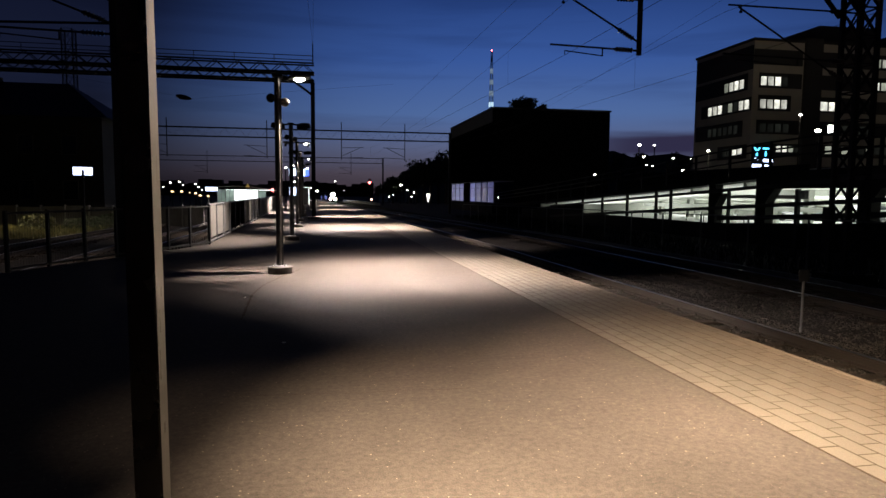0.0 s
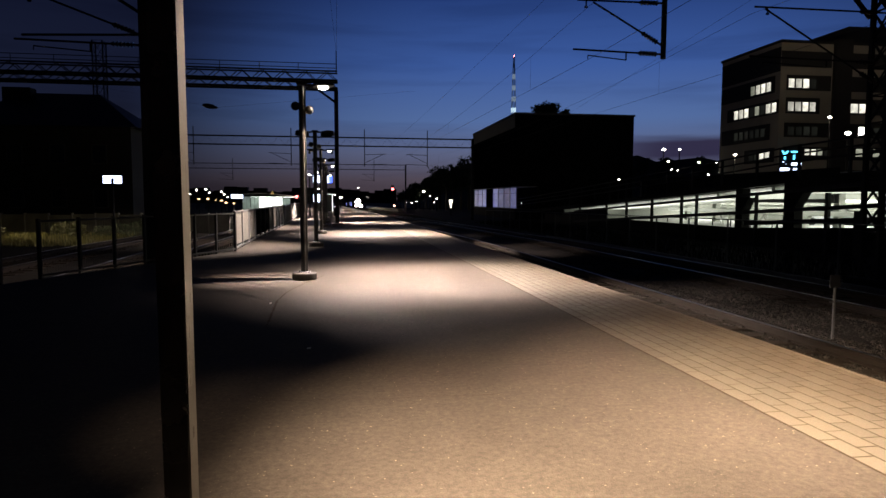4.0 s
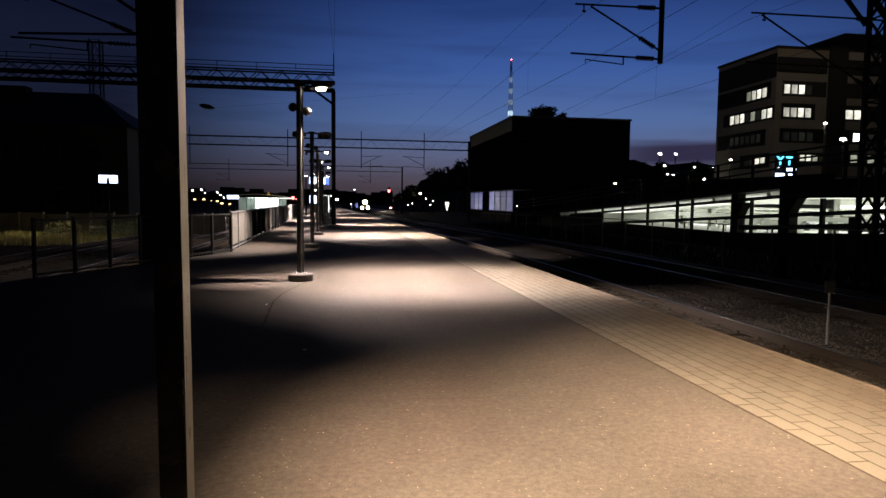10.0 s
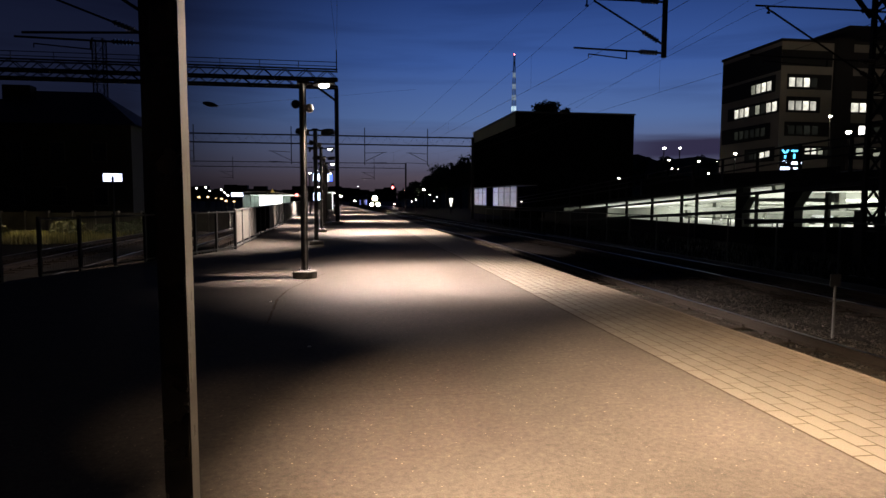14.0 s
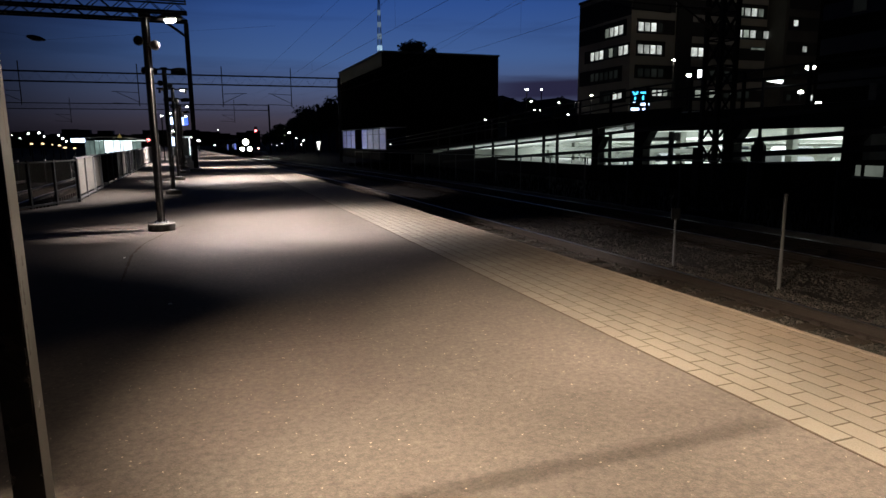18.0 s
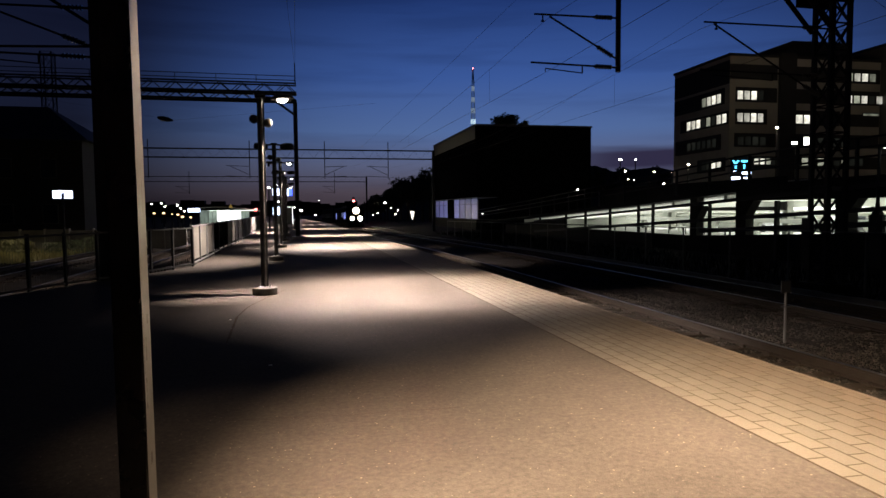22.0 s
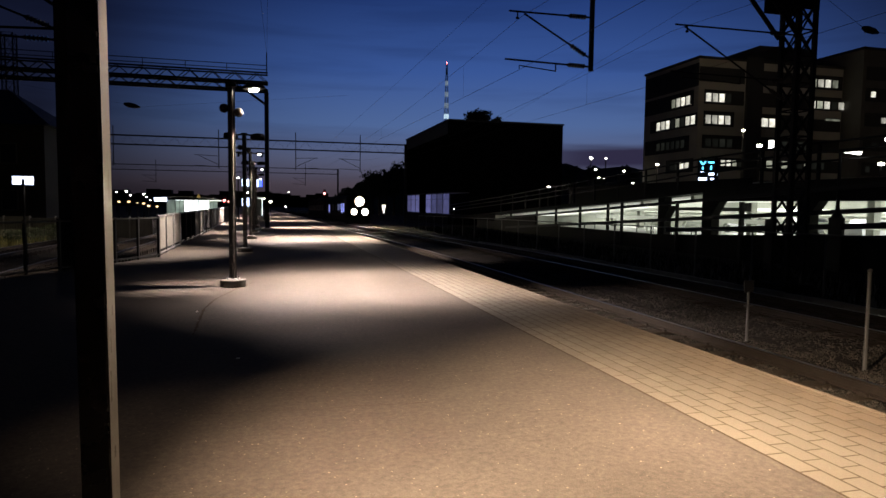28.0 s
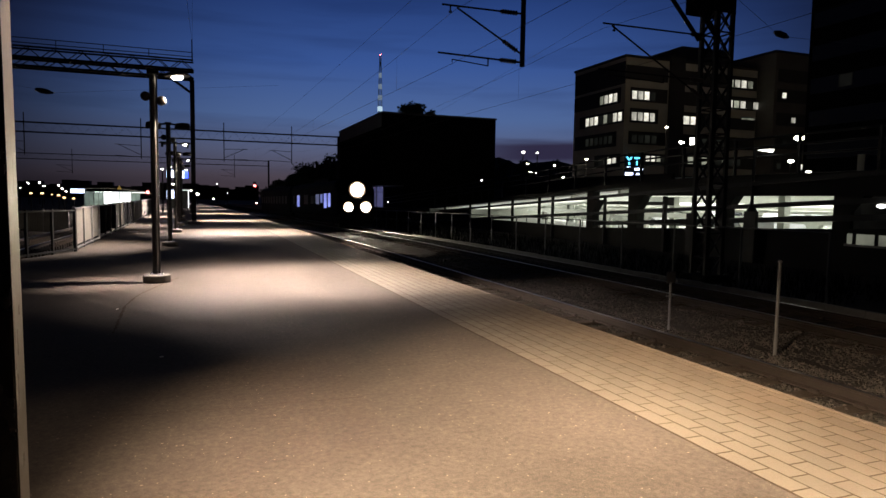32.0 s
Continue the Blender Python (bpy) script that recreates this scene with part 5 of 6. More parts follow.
def grass_patch(x0, x1, y0, y1, n, hmin, hmax, z0, label, material):
    bm = bmesh.new()
    for i in range(n):
        x, y, h = random.uniform(x0, x1), random.uniform(y0, y1), random.uniform(hmin, hmax)
        a = random.random() * 6.28
        lean = Vector((math.cos(a), math.sin(a), 0)) * h * random.uniform(.1, .5)
        w = Vector((-math.sin(a), math.cos(a), 0)) * random.uniform(.012, .03)
        b = Vector((x, y, z0))
        v = [bm.verts.new(p) for p in (b - w, b + w, b + lean * .5 + Vector((0, 0, h * .6)) + w * .6, b + lean + Vector((0, 0, h)))]
        bm.faces.new(v)
    tagged(part("grass", bm, material), label, "grass", kind="stuff")


grass_patch(-27, -14.2, 37, 47, 9000, .12, .45, GROUND_Z, "low dry grass beyond the sidings", M_GRASS)
for bx, by, br, bh in ((-17.6, 44.5, .9, 1.1), (-16.6, 43.2, .7, .9), (-18.6, 45.5, .7, .9), (-15.2, 43.5, .8, .8), (-14.4, 44.6, .9, .9), (-13.9, 46.5, .9, 1.0), (-21.2, 43.5, .5, .7), (-13.2, 47.5, 1.0, .9)):
    sh = thing("bush", pose(bx, by, GROUND_Z), "small uneven bush at the edge of the grass", "bush", "bushes")
    bm = bmesh.new()
    for i in range(9):
        a = random.random() * 6.28
        tube(bm, (0, 0, 0), (math.cos(a) * br * .6, math.sin(a) * br * .6, bh * random.uniform(.5, .9)), .015, .005, 5)
    part("stems", bm, M_BARK, sh)
    bm = bmesh.new()
    for i in range(420):
        a, q, zz = random.random() * 6.28, random.random() ** .5, random.random()
        p = Vector((math.cos(a) * br * q * (1 - .4 * zz), math.sin(a) * br * q * (1 - .4 * zz), bh * (.1 + .95 * zz)))
        u = Vector((random.uniform(-1, 1), random.uniform(-1, 1), random.uniform(-.6, 1))).normalized() * random.uniform(.05, .11)
        w = u.orthogonal().normalized() * random.uniform(.02, .05)
        bm.faces.new([bm.verts.new(v) for v in (p - u, p + w, p + u, p - w)])
    part("foliage", bm, M_BUSH if bx < -16 else M_LEAF, sh)
# low steel hoop beside the siding
hp = thing("track_hoop", pose(-6.0, 20.86, -.95), "low pale steel hoop beside the siding", "track fitting")
for dx in (-.13, .13):
    tubepart("leg", (dx, 0, 0), (dx, 0, .62), .018, M_STEEL, hp, n=8)
tubepart("bar", (-.148, 0, .60), (.148, 0, .60), .018, M_STEEL, hp, n=8)
grass_patch(14.2, 20.5, 12, 70, 7000, .1, .5, GROUND_Z, "weeds darkened to near black along the second line", M_WEED)
# spot and pole added out of view on the left, to light the grass
lg = bpy.data.lights.new("grass_fill_light", "SPOT")
lg.energy, lg.color, lg.spot_size, lg.spot_blend = 11000, (1, .84, .50), radians(54), 1.0
new("grass_fill_light", lg).matrix_basis = look((-27.5, 45.4, 6.0), (-19.6, 44.0, -1.0))
yl = thing("street_lamp", pose(-27.5, 45.6, GROUND_Z), "unseen lamp added to light the grass", "street lamp", "yard lamps")
tubepart("pole", (0, 0, 0), (0, 0, 7.2), .05, M_BLACK, yl)
boxpart("head", (-.15, .15, -.5, .1, 7.2, 7.32), M_DARKSTEEL, yl)

x, y, z = spot(-18.5, 1.48, 40)
ds = thing("display_sign", pose(x, y, GROUND_Z, 0, 0, 15), "bright white-blue track display on a post", "sign")
tubepart("post", (0, .1, 0), (0, .1, z - GROUND_Z), .05, M_DARKSTEEL, ds)
boxpart("case", (-.50, .50, .01, .16, z - GROUND_Z - .26, z - GROUND_Z + .26), M_BLACK, ds)
for a, b in ((-.46, -.075), (.075, .46)):
    boxpart("display_face", (a, b, -.02, .005, z - GROUND_Z - .21, z - GROUND_Z + .21), M_SIGNBLUE, ds, "glowing display face")
boxpart("figure_bar", (-.070, .070, -.02, .005, z - GROUND_Z + .08, z - GROUND_Z + .21), M_SIGNBLUE, ds)

# lit shelter on the far island platform
sh = thing("waiting_shelter", pose(-10.6, 70, -.3), "brightly lit glass waiting shelter with a curved roof", "shelter")
M_SHELTER = glow("shelter_light", (.92, 1.0, .95), 2.6)
M_SHELTERDIM = lit_window("shelter_glass_dim", (.75, .95, .80), .30)
for i in range(6):
    g = boxpart("glass_panel", (i * .82, i * .82 + .74, 0, .05, .3, 2.1 - .03 * i), (M_SHELTERDIM, M_SHELTERDIM, M_SHELTER, M_SHELTER, M_SHELTER, M_SHELTERDIM)[i], sh, "lit glass panel")
    boxpart("glazing_bar", (i * .82 + .35, i * .82 + .39, -.02, -.004, .3, 2.05 - .03 * i), M_STEEL, g)
    boxpart("post", (i * .82 - .06, i * .82, -.03, .06, 0, 2.25), M_STEEL, sh)
boxpart("light_strip", (-.1, 5.4, .3, .5, 2.04, 2.10), M_SHELTER, sh)
bm = bmesh.new()
for i in range(8):
    a0, a1 = i / 8, (i + 1) / 8
    f = lambda u: 2.42 - 1.0 * (u - .3) ** 2
    va = [bm.verts.new(p) for p in ((-.4 + 6.4 * a0, -.5, f(a0)), (-.4 + 6.4 * a1, -.5, f(a1)), (-.4 + 6.4 * a1, 2.2, f(a1)), (-.4 + 6.4 * a0, 2.2, f(a0)))]
    vb = [bm.verts.new((v.co.x, v.co.y, v.co.z + .07)) for v in va]
    bm.faces.new(va)
    bm.faces.new(vb[::-1])
    for q in range(4):
        bm.faces.new((va[q], va[(q + 1) % 4], vb[(q + 1) % 4], vb[q]))
part("roof", bm, M_FENCE, sh)
boxpart("fascia_sign", (-1.1, .05, -.52, -.45, 1.95, 2.32), M_SIGNBLUE, sh)
boxpart("base", (-1.2, 6.2, -.6, 2.4, -.65, 0), M_CONCRETE, sh)
x, y, z = spot(-6.18, .55, 66)
wsn = thing("warning_sign", pose(x, y, -.95), "yellow warning triangle on a post", "sign")
tubepart("post", (0, 0, 0), (0, 0, z + .7), .04, M_STEEL, wsn)
bm = bmesh.new()
v = [bm.verts.new(p) for p in ((-.2, 0, z + .75), (.2, 0, z + .75), (0, 0, z + 1.12), (-.2, .03, z + .75), (.2, .03, z + .75), (0, .03, z + 1.12))]
bm.faces.new(v[:3])
bm.faces.new(v[3:][::-1])
for a in range(3):
    b = (a + 1) % 3
    bm.faces.new((v[a], v[a + 3], v[b + 3], v[b]))
part("triangle", bm, M_YELLOW, wsn)

# hanging displays and lit shelter further down the platform
pole = thing("display_sign", pose(bend(-1.0, 47.5), 47.5, 0), "pair of blue-white hanging displays on a platform post", "sign")
boxpart("post", (-.06, .06, -.06, .06, 0, 3.3), M_DARKSTEEL, pole)
boxpart("foot", (-.2, .2, -.2, .2, 0, .12), M_CONCRETE, pole)
for a, b, z0, z1 in ((-.72, -.14, 2.75, 3.3), (.16, .72, 2.72, 3.28), (-.72, -.14, 1.35, 1.95)):
    boxpart("case", (a, b, -.06, .06, z0, z1), M_BLACK, pole)
    boxpart("display_face", (a + .03, b - .03, -.075, -.062, z0 + .03, z1 - .03), M_SIGNBLUE, pole, "glowing display")
boxpart("display_stripe", (.42, .69, -.082, -.076, 2.75, 3.25), M_SIGNDEEP, pole)
sh2 = thing("waiting_shelter", pose(bend(-1.7, 74), 74, 0), "lit glass shelter on the platform", "shelter")
boxpart("glass_panel", (0, 1.5, 0, .05, .2, 2.1), M_WINDIM, sh2)
boxpart("glass_panel", (1.6, 1.65, 0, 3, .2, 2.1), M_SHELTER, sh2)
boxpart("roof", (-.2, 2.0, -.3, 3.3, 2.15, 2.28), M_STEEL, sh2)
boxpart("light_strip", (0, 1.7, .4, .6, 2.06, 2.14), M_SHELTER, sh2)
for px in (0, 1.6):
    boxpart("post", (px - .05, px + .05, -.05, .05, 0, 2.15), M_DARKSTEEL, sh2)
bin_ = thing("litter_bin", pose(bend(.1, 60), 60, 0), "dark litter bin on the platform", "bin")
bm = bmesh.new()
lathe(bm, [(.20, 0), (.24, .05), (.27, .75), (.28, .80), (.22, .86)], n=16)
part("body", bm, M_BLACK, bin_)

# ---- street and yard lamps in the distance ----


def far_lamp(az, el, d, r=.16, material=None, label="distant lit street lamp on a thin mast", power=0):
    x, y, z = spot(az, el, d)
    t = thing("street_lamp", pose(x, y, GROUND_Z), label, "street lamp", "far street lamps")
    h = z - GROUND_Z
    r *= .68
    tubepart("mast", (0, .05, 0), (0, .05, h + .1), d * .0006 + .02, M_DARKSTEEL, t, n=6)
    bm = bmesh.new()
    lathe(bm, [(r * .5, h - r * .55), (r, h - r * .2), (r * .9, h + r * .3), (r * .3, h + r * .55)], n=10)
    part("lamp_head", bm, material or M_FARWARM, t)
    if power:
        ld = bpy.data.lights.new("street_lamp_light", "POINT")
        ld.energy, ld.color, ld.shadow_soft_size = power, (1.0, .80, .56), .2
        new("street_lamp_light", ld).matrix_basis = pose(x, y - r - .25, z)


for az, el, d, r in ((-12.13, -.04, 75, .30), (-11.42, -.03, 80, .34), (-10.35, -.17, 85, .34), (-9.99, -.35, 85, .36), (-9.36, -.40, 90, .32), (-10.80, -.12, 95, .2),
                     (-19.7, .13, 90, .10), (-17.92, .06, 95, .10), (-16.53, .16, 90, .14)):
    far_lamp(az, el, d, r * .72, M_FARWARM)
for az, el, d, r in ((-12.29, .71, 160, .4), (-11.58, .77, 170, .45), (-11.3, .5, 165, .35), (-10.34, .59, 175, .5), (-10.1, .35, 170, .4), (-9.85, .12, 180, .4), (-13.3, .6, 190, .3), (-12.8, .35, 150, .25)):
    far_lamp(az, el, d, r * .7, M_FARWHITE)
for az, el, d, r in ((27.58, 4.2, 120, .62), (28.82, 4.17, 125, .42), (27.97, 3.21, 118, .42), (28.25, 2.5, 110, .34), (30.34, 3.08, 120, .38), (31.67, 3.06, 120, .36), (31.11, 2.06, 105, .34),
                     (23.99, 1.71, 80, .26), (33.04, 3.63, 76, .32), (39.53, 6.25, 74, .34), (49.35, 5.16, 80, 1.0), (48.87, 3.39, 60, .46), (50.11, 2.5, 55, .46), (40.75, 5.0, 74, .56), (28.7, 2.45, 112, .28),
                     (54.9, 2.95, 50, .3), (29.6, 1.3, 95, .16), (26.2, 1.0, 95, .12)):
    far_lamp(az, el, d, r * .72, M_FARWHITE, power={33.04: 170, 39.53: 200, 49.35: 2000}.get(az, 0))
for az, el, d, r in ((-3.02, 2.09, 62, .16), (-2.39, 2.29, 70, .16), (-2.26, .87, 90, .2), (-.36, .1, 120, .36), (.87, -.3, 150, .25), (6.97, .70, 150, .42), (1.17, .96, 260, .3), (7.53, .26, 150, .22), (8.14, .05, 140, .22),
                     (7.9, -.3, 150, .2), (6.3, -.2, 160, .18), (5.9, -.35, 170, .18), (5.4, -.3, 180, .2), (15.67, -.34, 80, .1), (-.9, .35, 140, .2), (2.0, .2, 240, .2)):
    far_lamp(az, el, d, r, M_FARWHITE)
far_lamp(-16.05, 1.32, 45, .20, M_FARWHITE, "white yard lamp on a thin mast beside the sidings", 70)
# an upright garden lamp with a flared glow beside the line
x, y, z = spot(9.40, -.45, 100)
t = thing("bollard_lamp", pose(x, y, GROUND_Z), "upright lit bollard lamp beside the line", "lamp")
tubepart("post", (0, 0, 0), (0, 0, z - GROUND_Z - .6), .06, M_DARKSTEEL, t)
bm = bmesh.new()
lathe(bm, [(.05, 0), (.30, 1.15), (.28, 1.3)], x=0, y=0, n=12)
o = part("lamp_head", bm, M_BOLLARD, t)
o.matrix_basis = pose(0, 0, z - GROUND_Z - .6)
# railway signals showing red
for az, el, d in ((4.21, .88, 150), (-4.15, .17, 130), (-3.77, .07, 160)):
    x, y, z = spot(az, el, d)
    t = thing("railway_signal", pose(x, y, GROUND_Z), "railway signal showing a red light", "signal", "signals")
    tubepart("mast", (0, .2, 0), (0, .2, z - GROUND_Z + .8), .06, M_DARKSTEEL, t)
    boxpart("head", (-.3, .3, .1, .35, z - GROUND_Z - .7, z - GROUND_Z + .9), M_BLACK, t)
    bm = bmesh.new()
    tube(bm, (0, .1, z - GROUND_Z), (0, -.08, z - GROUND_Z), .26, .24, 14)
    part("red_lamp", bm, M_RED, t)
# pale red glow standing in for the signal's reflection, not a street lamp
far_lamp(4.36, -.6, 140, .34, M_REDPALE)

# low lit platform edge and parked equipment far ahead by the hillside
fe = thing("far_platform", pose(0, 0, 0), "far lit platform strip beside the line", "platform", kind="structure")
bm = bmesh.new()
box(bm, 15.2, 16.2, 132, 190, GROUND_Z, -.45, bent=True)
part("slab", bm, M_CONCRETE, fe)

# ---- radio mast ----
mx, my, _ = spot(14.88, 7.4, 700)
mast = thing("radio_mast", pose(mx, my, GROUND_Z), "tall lit lattice radio mast with a red top light", "radio mast")
# light on the mast is put into the steel as its own glow
M_MASTLIT = glow("glowing_lattice", (.62, .85, 1.0), .80)
M_MASTLOW = glow("glowing_lattice_faint", (.62, .80, 1.0), .22)
M_MASTDIM = mat("mast_steel", (.35, .36, .4), .5, .4, .1, 1, 5, 0)
htop = EYE_Z + 700 * math.tan(radians(12.6))
for i in range(8):
    z0 = 60 + (htop - 64) * i / 8
    z1 = 60 + (htop - 64) * (i + .42) / 8
    wd = 2.6 - 2.1 * i / 8
    bm = bmesh.new()
    lattice(bm, -wd, wd, -wd, wd, z0, z1, 3, .40 - .03 * i, .22)
    part("lit_section", bm, M_MASTLIT if i < 4 else M_MASTLOW if i < 7 else M_MASTDIM, mast, "lattice section glowing as if floodlit")
    bm = bmesh.new()
    lattice(bm, -wd, wd, -wd, wd, z1, 60 + (htop - 64) * (i + 1) / 8, 2, .14, .08)
    part("section", bm, M_MASTDIM, mast)
bm = bmesh.new()
lattice(bm, -2.6, 2.6, -2.6, 2.6, 0, 60, 8, .4, .2)
part("section", bm, M_MASTDIM, mast)
bm = bmesh.new()
lathe(bm, [(.3, htop - 4), (.55, htop - 3.2), (.3, htop - 2.5)], n=10)
part("red_lamp", bm, M_RED, mast)

# ---- wooded hill and trees ----


def clump(bm, c, r, n, leaf):
    for i in range(n):
        d = Vector((random.gauss(0, 1), random.gauss(0, 1), random.gauss(0, 1)))
        d.normalize()
        p = Vector(c) + d * r * random.uniform(.35, 1.05)
        u = Vector((random.uniform(-1, 1), random.uniform(-1, 1), random.uniform(-1, 1))).normalized() * leaf * random.uniform(.6, 1.3)
        w = u.orthogonal().normalized() * leaf * random.uniform(.4, .9)
        v = [bm.verts.new(q) for q in (p - u, p + w, p + u, p - w)]
        bm.faces.new(v)


def tree(x, y, z0, h, r, label, leaf=.22, clumps=22, per=70):
    t = thing("tree", pose(x, y, z0), label, "tree", "trees")
    bm = bmesh.new()
    tube(bm, (0, 0, 0), (0, 0, h * .55), h * .028, h * .016, 8)
    for i in range(6):
        a = i * 1.05 + random.random()
        tube(bm, (0, 0, h * (.35 + .04 * i)), (math.cos(a) * r * .6, math.sin(a) * r * .6, h * (.58 + .06 * i)), h * .011, h * .004, 6)
    part("trunk", bm, M_BARK, t)
    bm = bmesh.new()
    for i in range(clumps):
        a, q = random.random() * 6.28, random.random() ** .5
        zz = h * random.uniform(.45, .95)
        k = 1 - abs(zz / h - .65) * 1.6
        clump(bm, (math.cos(a) * r * q * k, math.sin(a) * r * q * k, zz), r * random.uniform(.25, .42), per, leaf)
    part("crown", bm, M_LEAF, t)


for az, el, d, r in ((17.3, 8.45, 122, 2.6), (18.3, 8.55, 123, 3.0), (19.2, 8.0, 124, 2.4)):
    x, y, z = spot(az, el, d)
    tree(x, y, GROUND_Z, z - GROUND_Z, r, "broad tree rising behind the black hall", .30, 30, 110)
for az, el, d, r in ((6.0, .95, 190, 3.2), (6.6, 1.5, 180, 3.2), (7.2, 1.9, 172, 3.4), (7.8, 2.3, 168, 3.4), (8.4, 2.75, 160, 3.6), (9.0, 2.85, 155, 3.6), (9.6, 3.1, 150, 3.8), (10.3, 3.3, 148, 4.0), (11.0, 3.6, 146, 4), (5.3, .6, 210, 3.0), (6.2, 1.3, 150, 1.2)):
    x, y, z = spot(az, el, d)
    tree(x, y, GROUND_Z, z - GROUND_Z, r, "dark tree on the slope beside the line", .34, 20, 50)
bm = bmesh.new()
prof = [(5.0, .35), (6.2, .9), (7.4, 1.7), (8.6, 2.3), (10, 2.8), (12, 3.1), (20, 3.4), (24, 3.6), (25.5, 3.75), (27, 3.2), (29, 3.35), (30.5, 3.5), (32.5, 3.0), (40, 3.0), (60, 3.0)]
prev = None
for az, el in prof:
    x, y, z = spot(az, el, 230)
    x2, y2, _ = spot(az, el, 330)
    x3, y3, _ = spot(az, 0, 185)
    cur = [bm.verts.new((x3, y3, GROUND_Z - .1)), bm.verts.new((x, y, z)), bm.verts.new((x2, y2, z + 2))]
    if prev:
        bm.faces.new((prev[0], cur[0], cur[1], prev[1]))
        bm.faces.new((prev[1], cur[1], cur[2], prev[2]))
    prev = cur
tagged(part("wooded_hill", bm, M_LEAF), "dark wooded hillside", "hill", kind="structure")
for i in range(16):
    az = random.uniform(25, 33)
    x, y, z = spot(az, 3.15 + random.uniform(0, .5), 190)
    if i % 3 == 0:
        tree(x, y, GROUND_Z, z - GROUND_Z, 3.0, "dark tree on the far hillside", .4, 14, 40)
# distant low roofs along the horizon on the yard side
bd = thing("far_sheds", pose(0, 0, 0), "row of far low dark sheds and trees along the horizon", "backdrop", kind="structure")
bm = bmesh.new()
for i in range(60):
    az = -40 + i * .8
    if az > 4.5:
        break
    x, y, z = spot(az, random.uniform(.5, 1.05), 420)
    box(bm, x - 4, x + 4, y, y + 8, GROUND_Z, z)
part("shed", bm, M_HOUSE, bd)

# ---- the train ----


def car_section(w, h, z0):
    """Half-rounded body section of a rail vehicle in the xz plane."""
    pts = [(-w + .06, z0), (w - .06, z0), (w, z0 + .12), (w, h - .55)]
    for i in range(1, 6):
        a = math.pi / 2 * i / 6
        pts.append((w - .55 + .55 * math.cos(a), h - .55 + .5 * math.sin(a)))
    pts += [(0, h)]
    pts += [(-x, z) for x, z in pts[-2:1:-1]]
    return pts


def body_mesh(sections):
    bm = bmesh.new()
    rings = [[bm.verts.new((x, y, z)) for x, z in sec] for y, sec in sections]
    n = len(rings[0])
    bm.faces.new(rings[0])
    bm.faces.new(rings[-1][::-1])
    for a, b in zip(rings, rings[1:]):
        for i in range(n):
            j = (i + 1) % n
            bm.faces.new((a[i], b[i], b[j], a[j]))
    return bm


def bogie(parent, y):
    t = new("bogie")
    t.parent = parent
    t.matrix_basis = pose(0, y, 0)
    for s in (-1, 1):
        boxpart("bogie_frame", (s * .98 - .06, s * .98 + .06, -1.7, 1.7, .38, .62), M_TRAINDARK, t)
    for wy in (-1.2, 1.2):
        for s in (-1, 1):
            bm = bmesh.new()
            tube(bm, (s * .70, wy, .45), (s * .83, wy, .45), .45, n=20)
            part("wheel", bm, M_RAILSIDE, t)
        tubepart("axle", (-.8, wy, .45), (.8, wy, .45), .08, M_RAILSIDE, t)


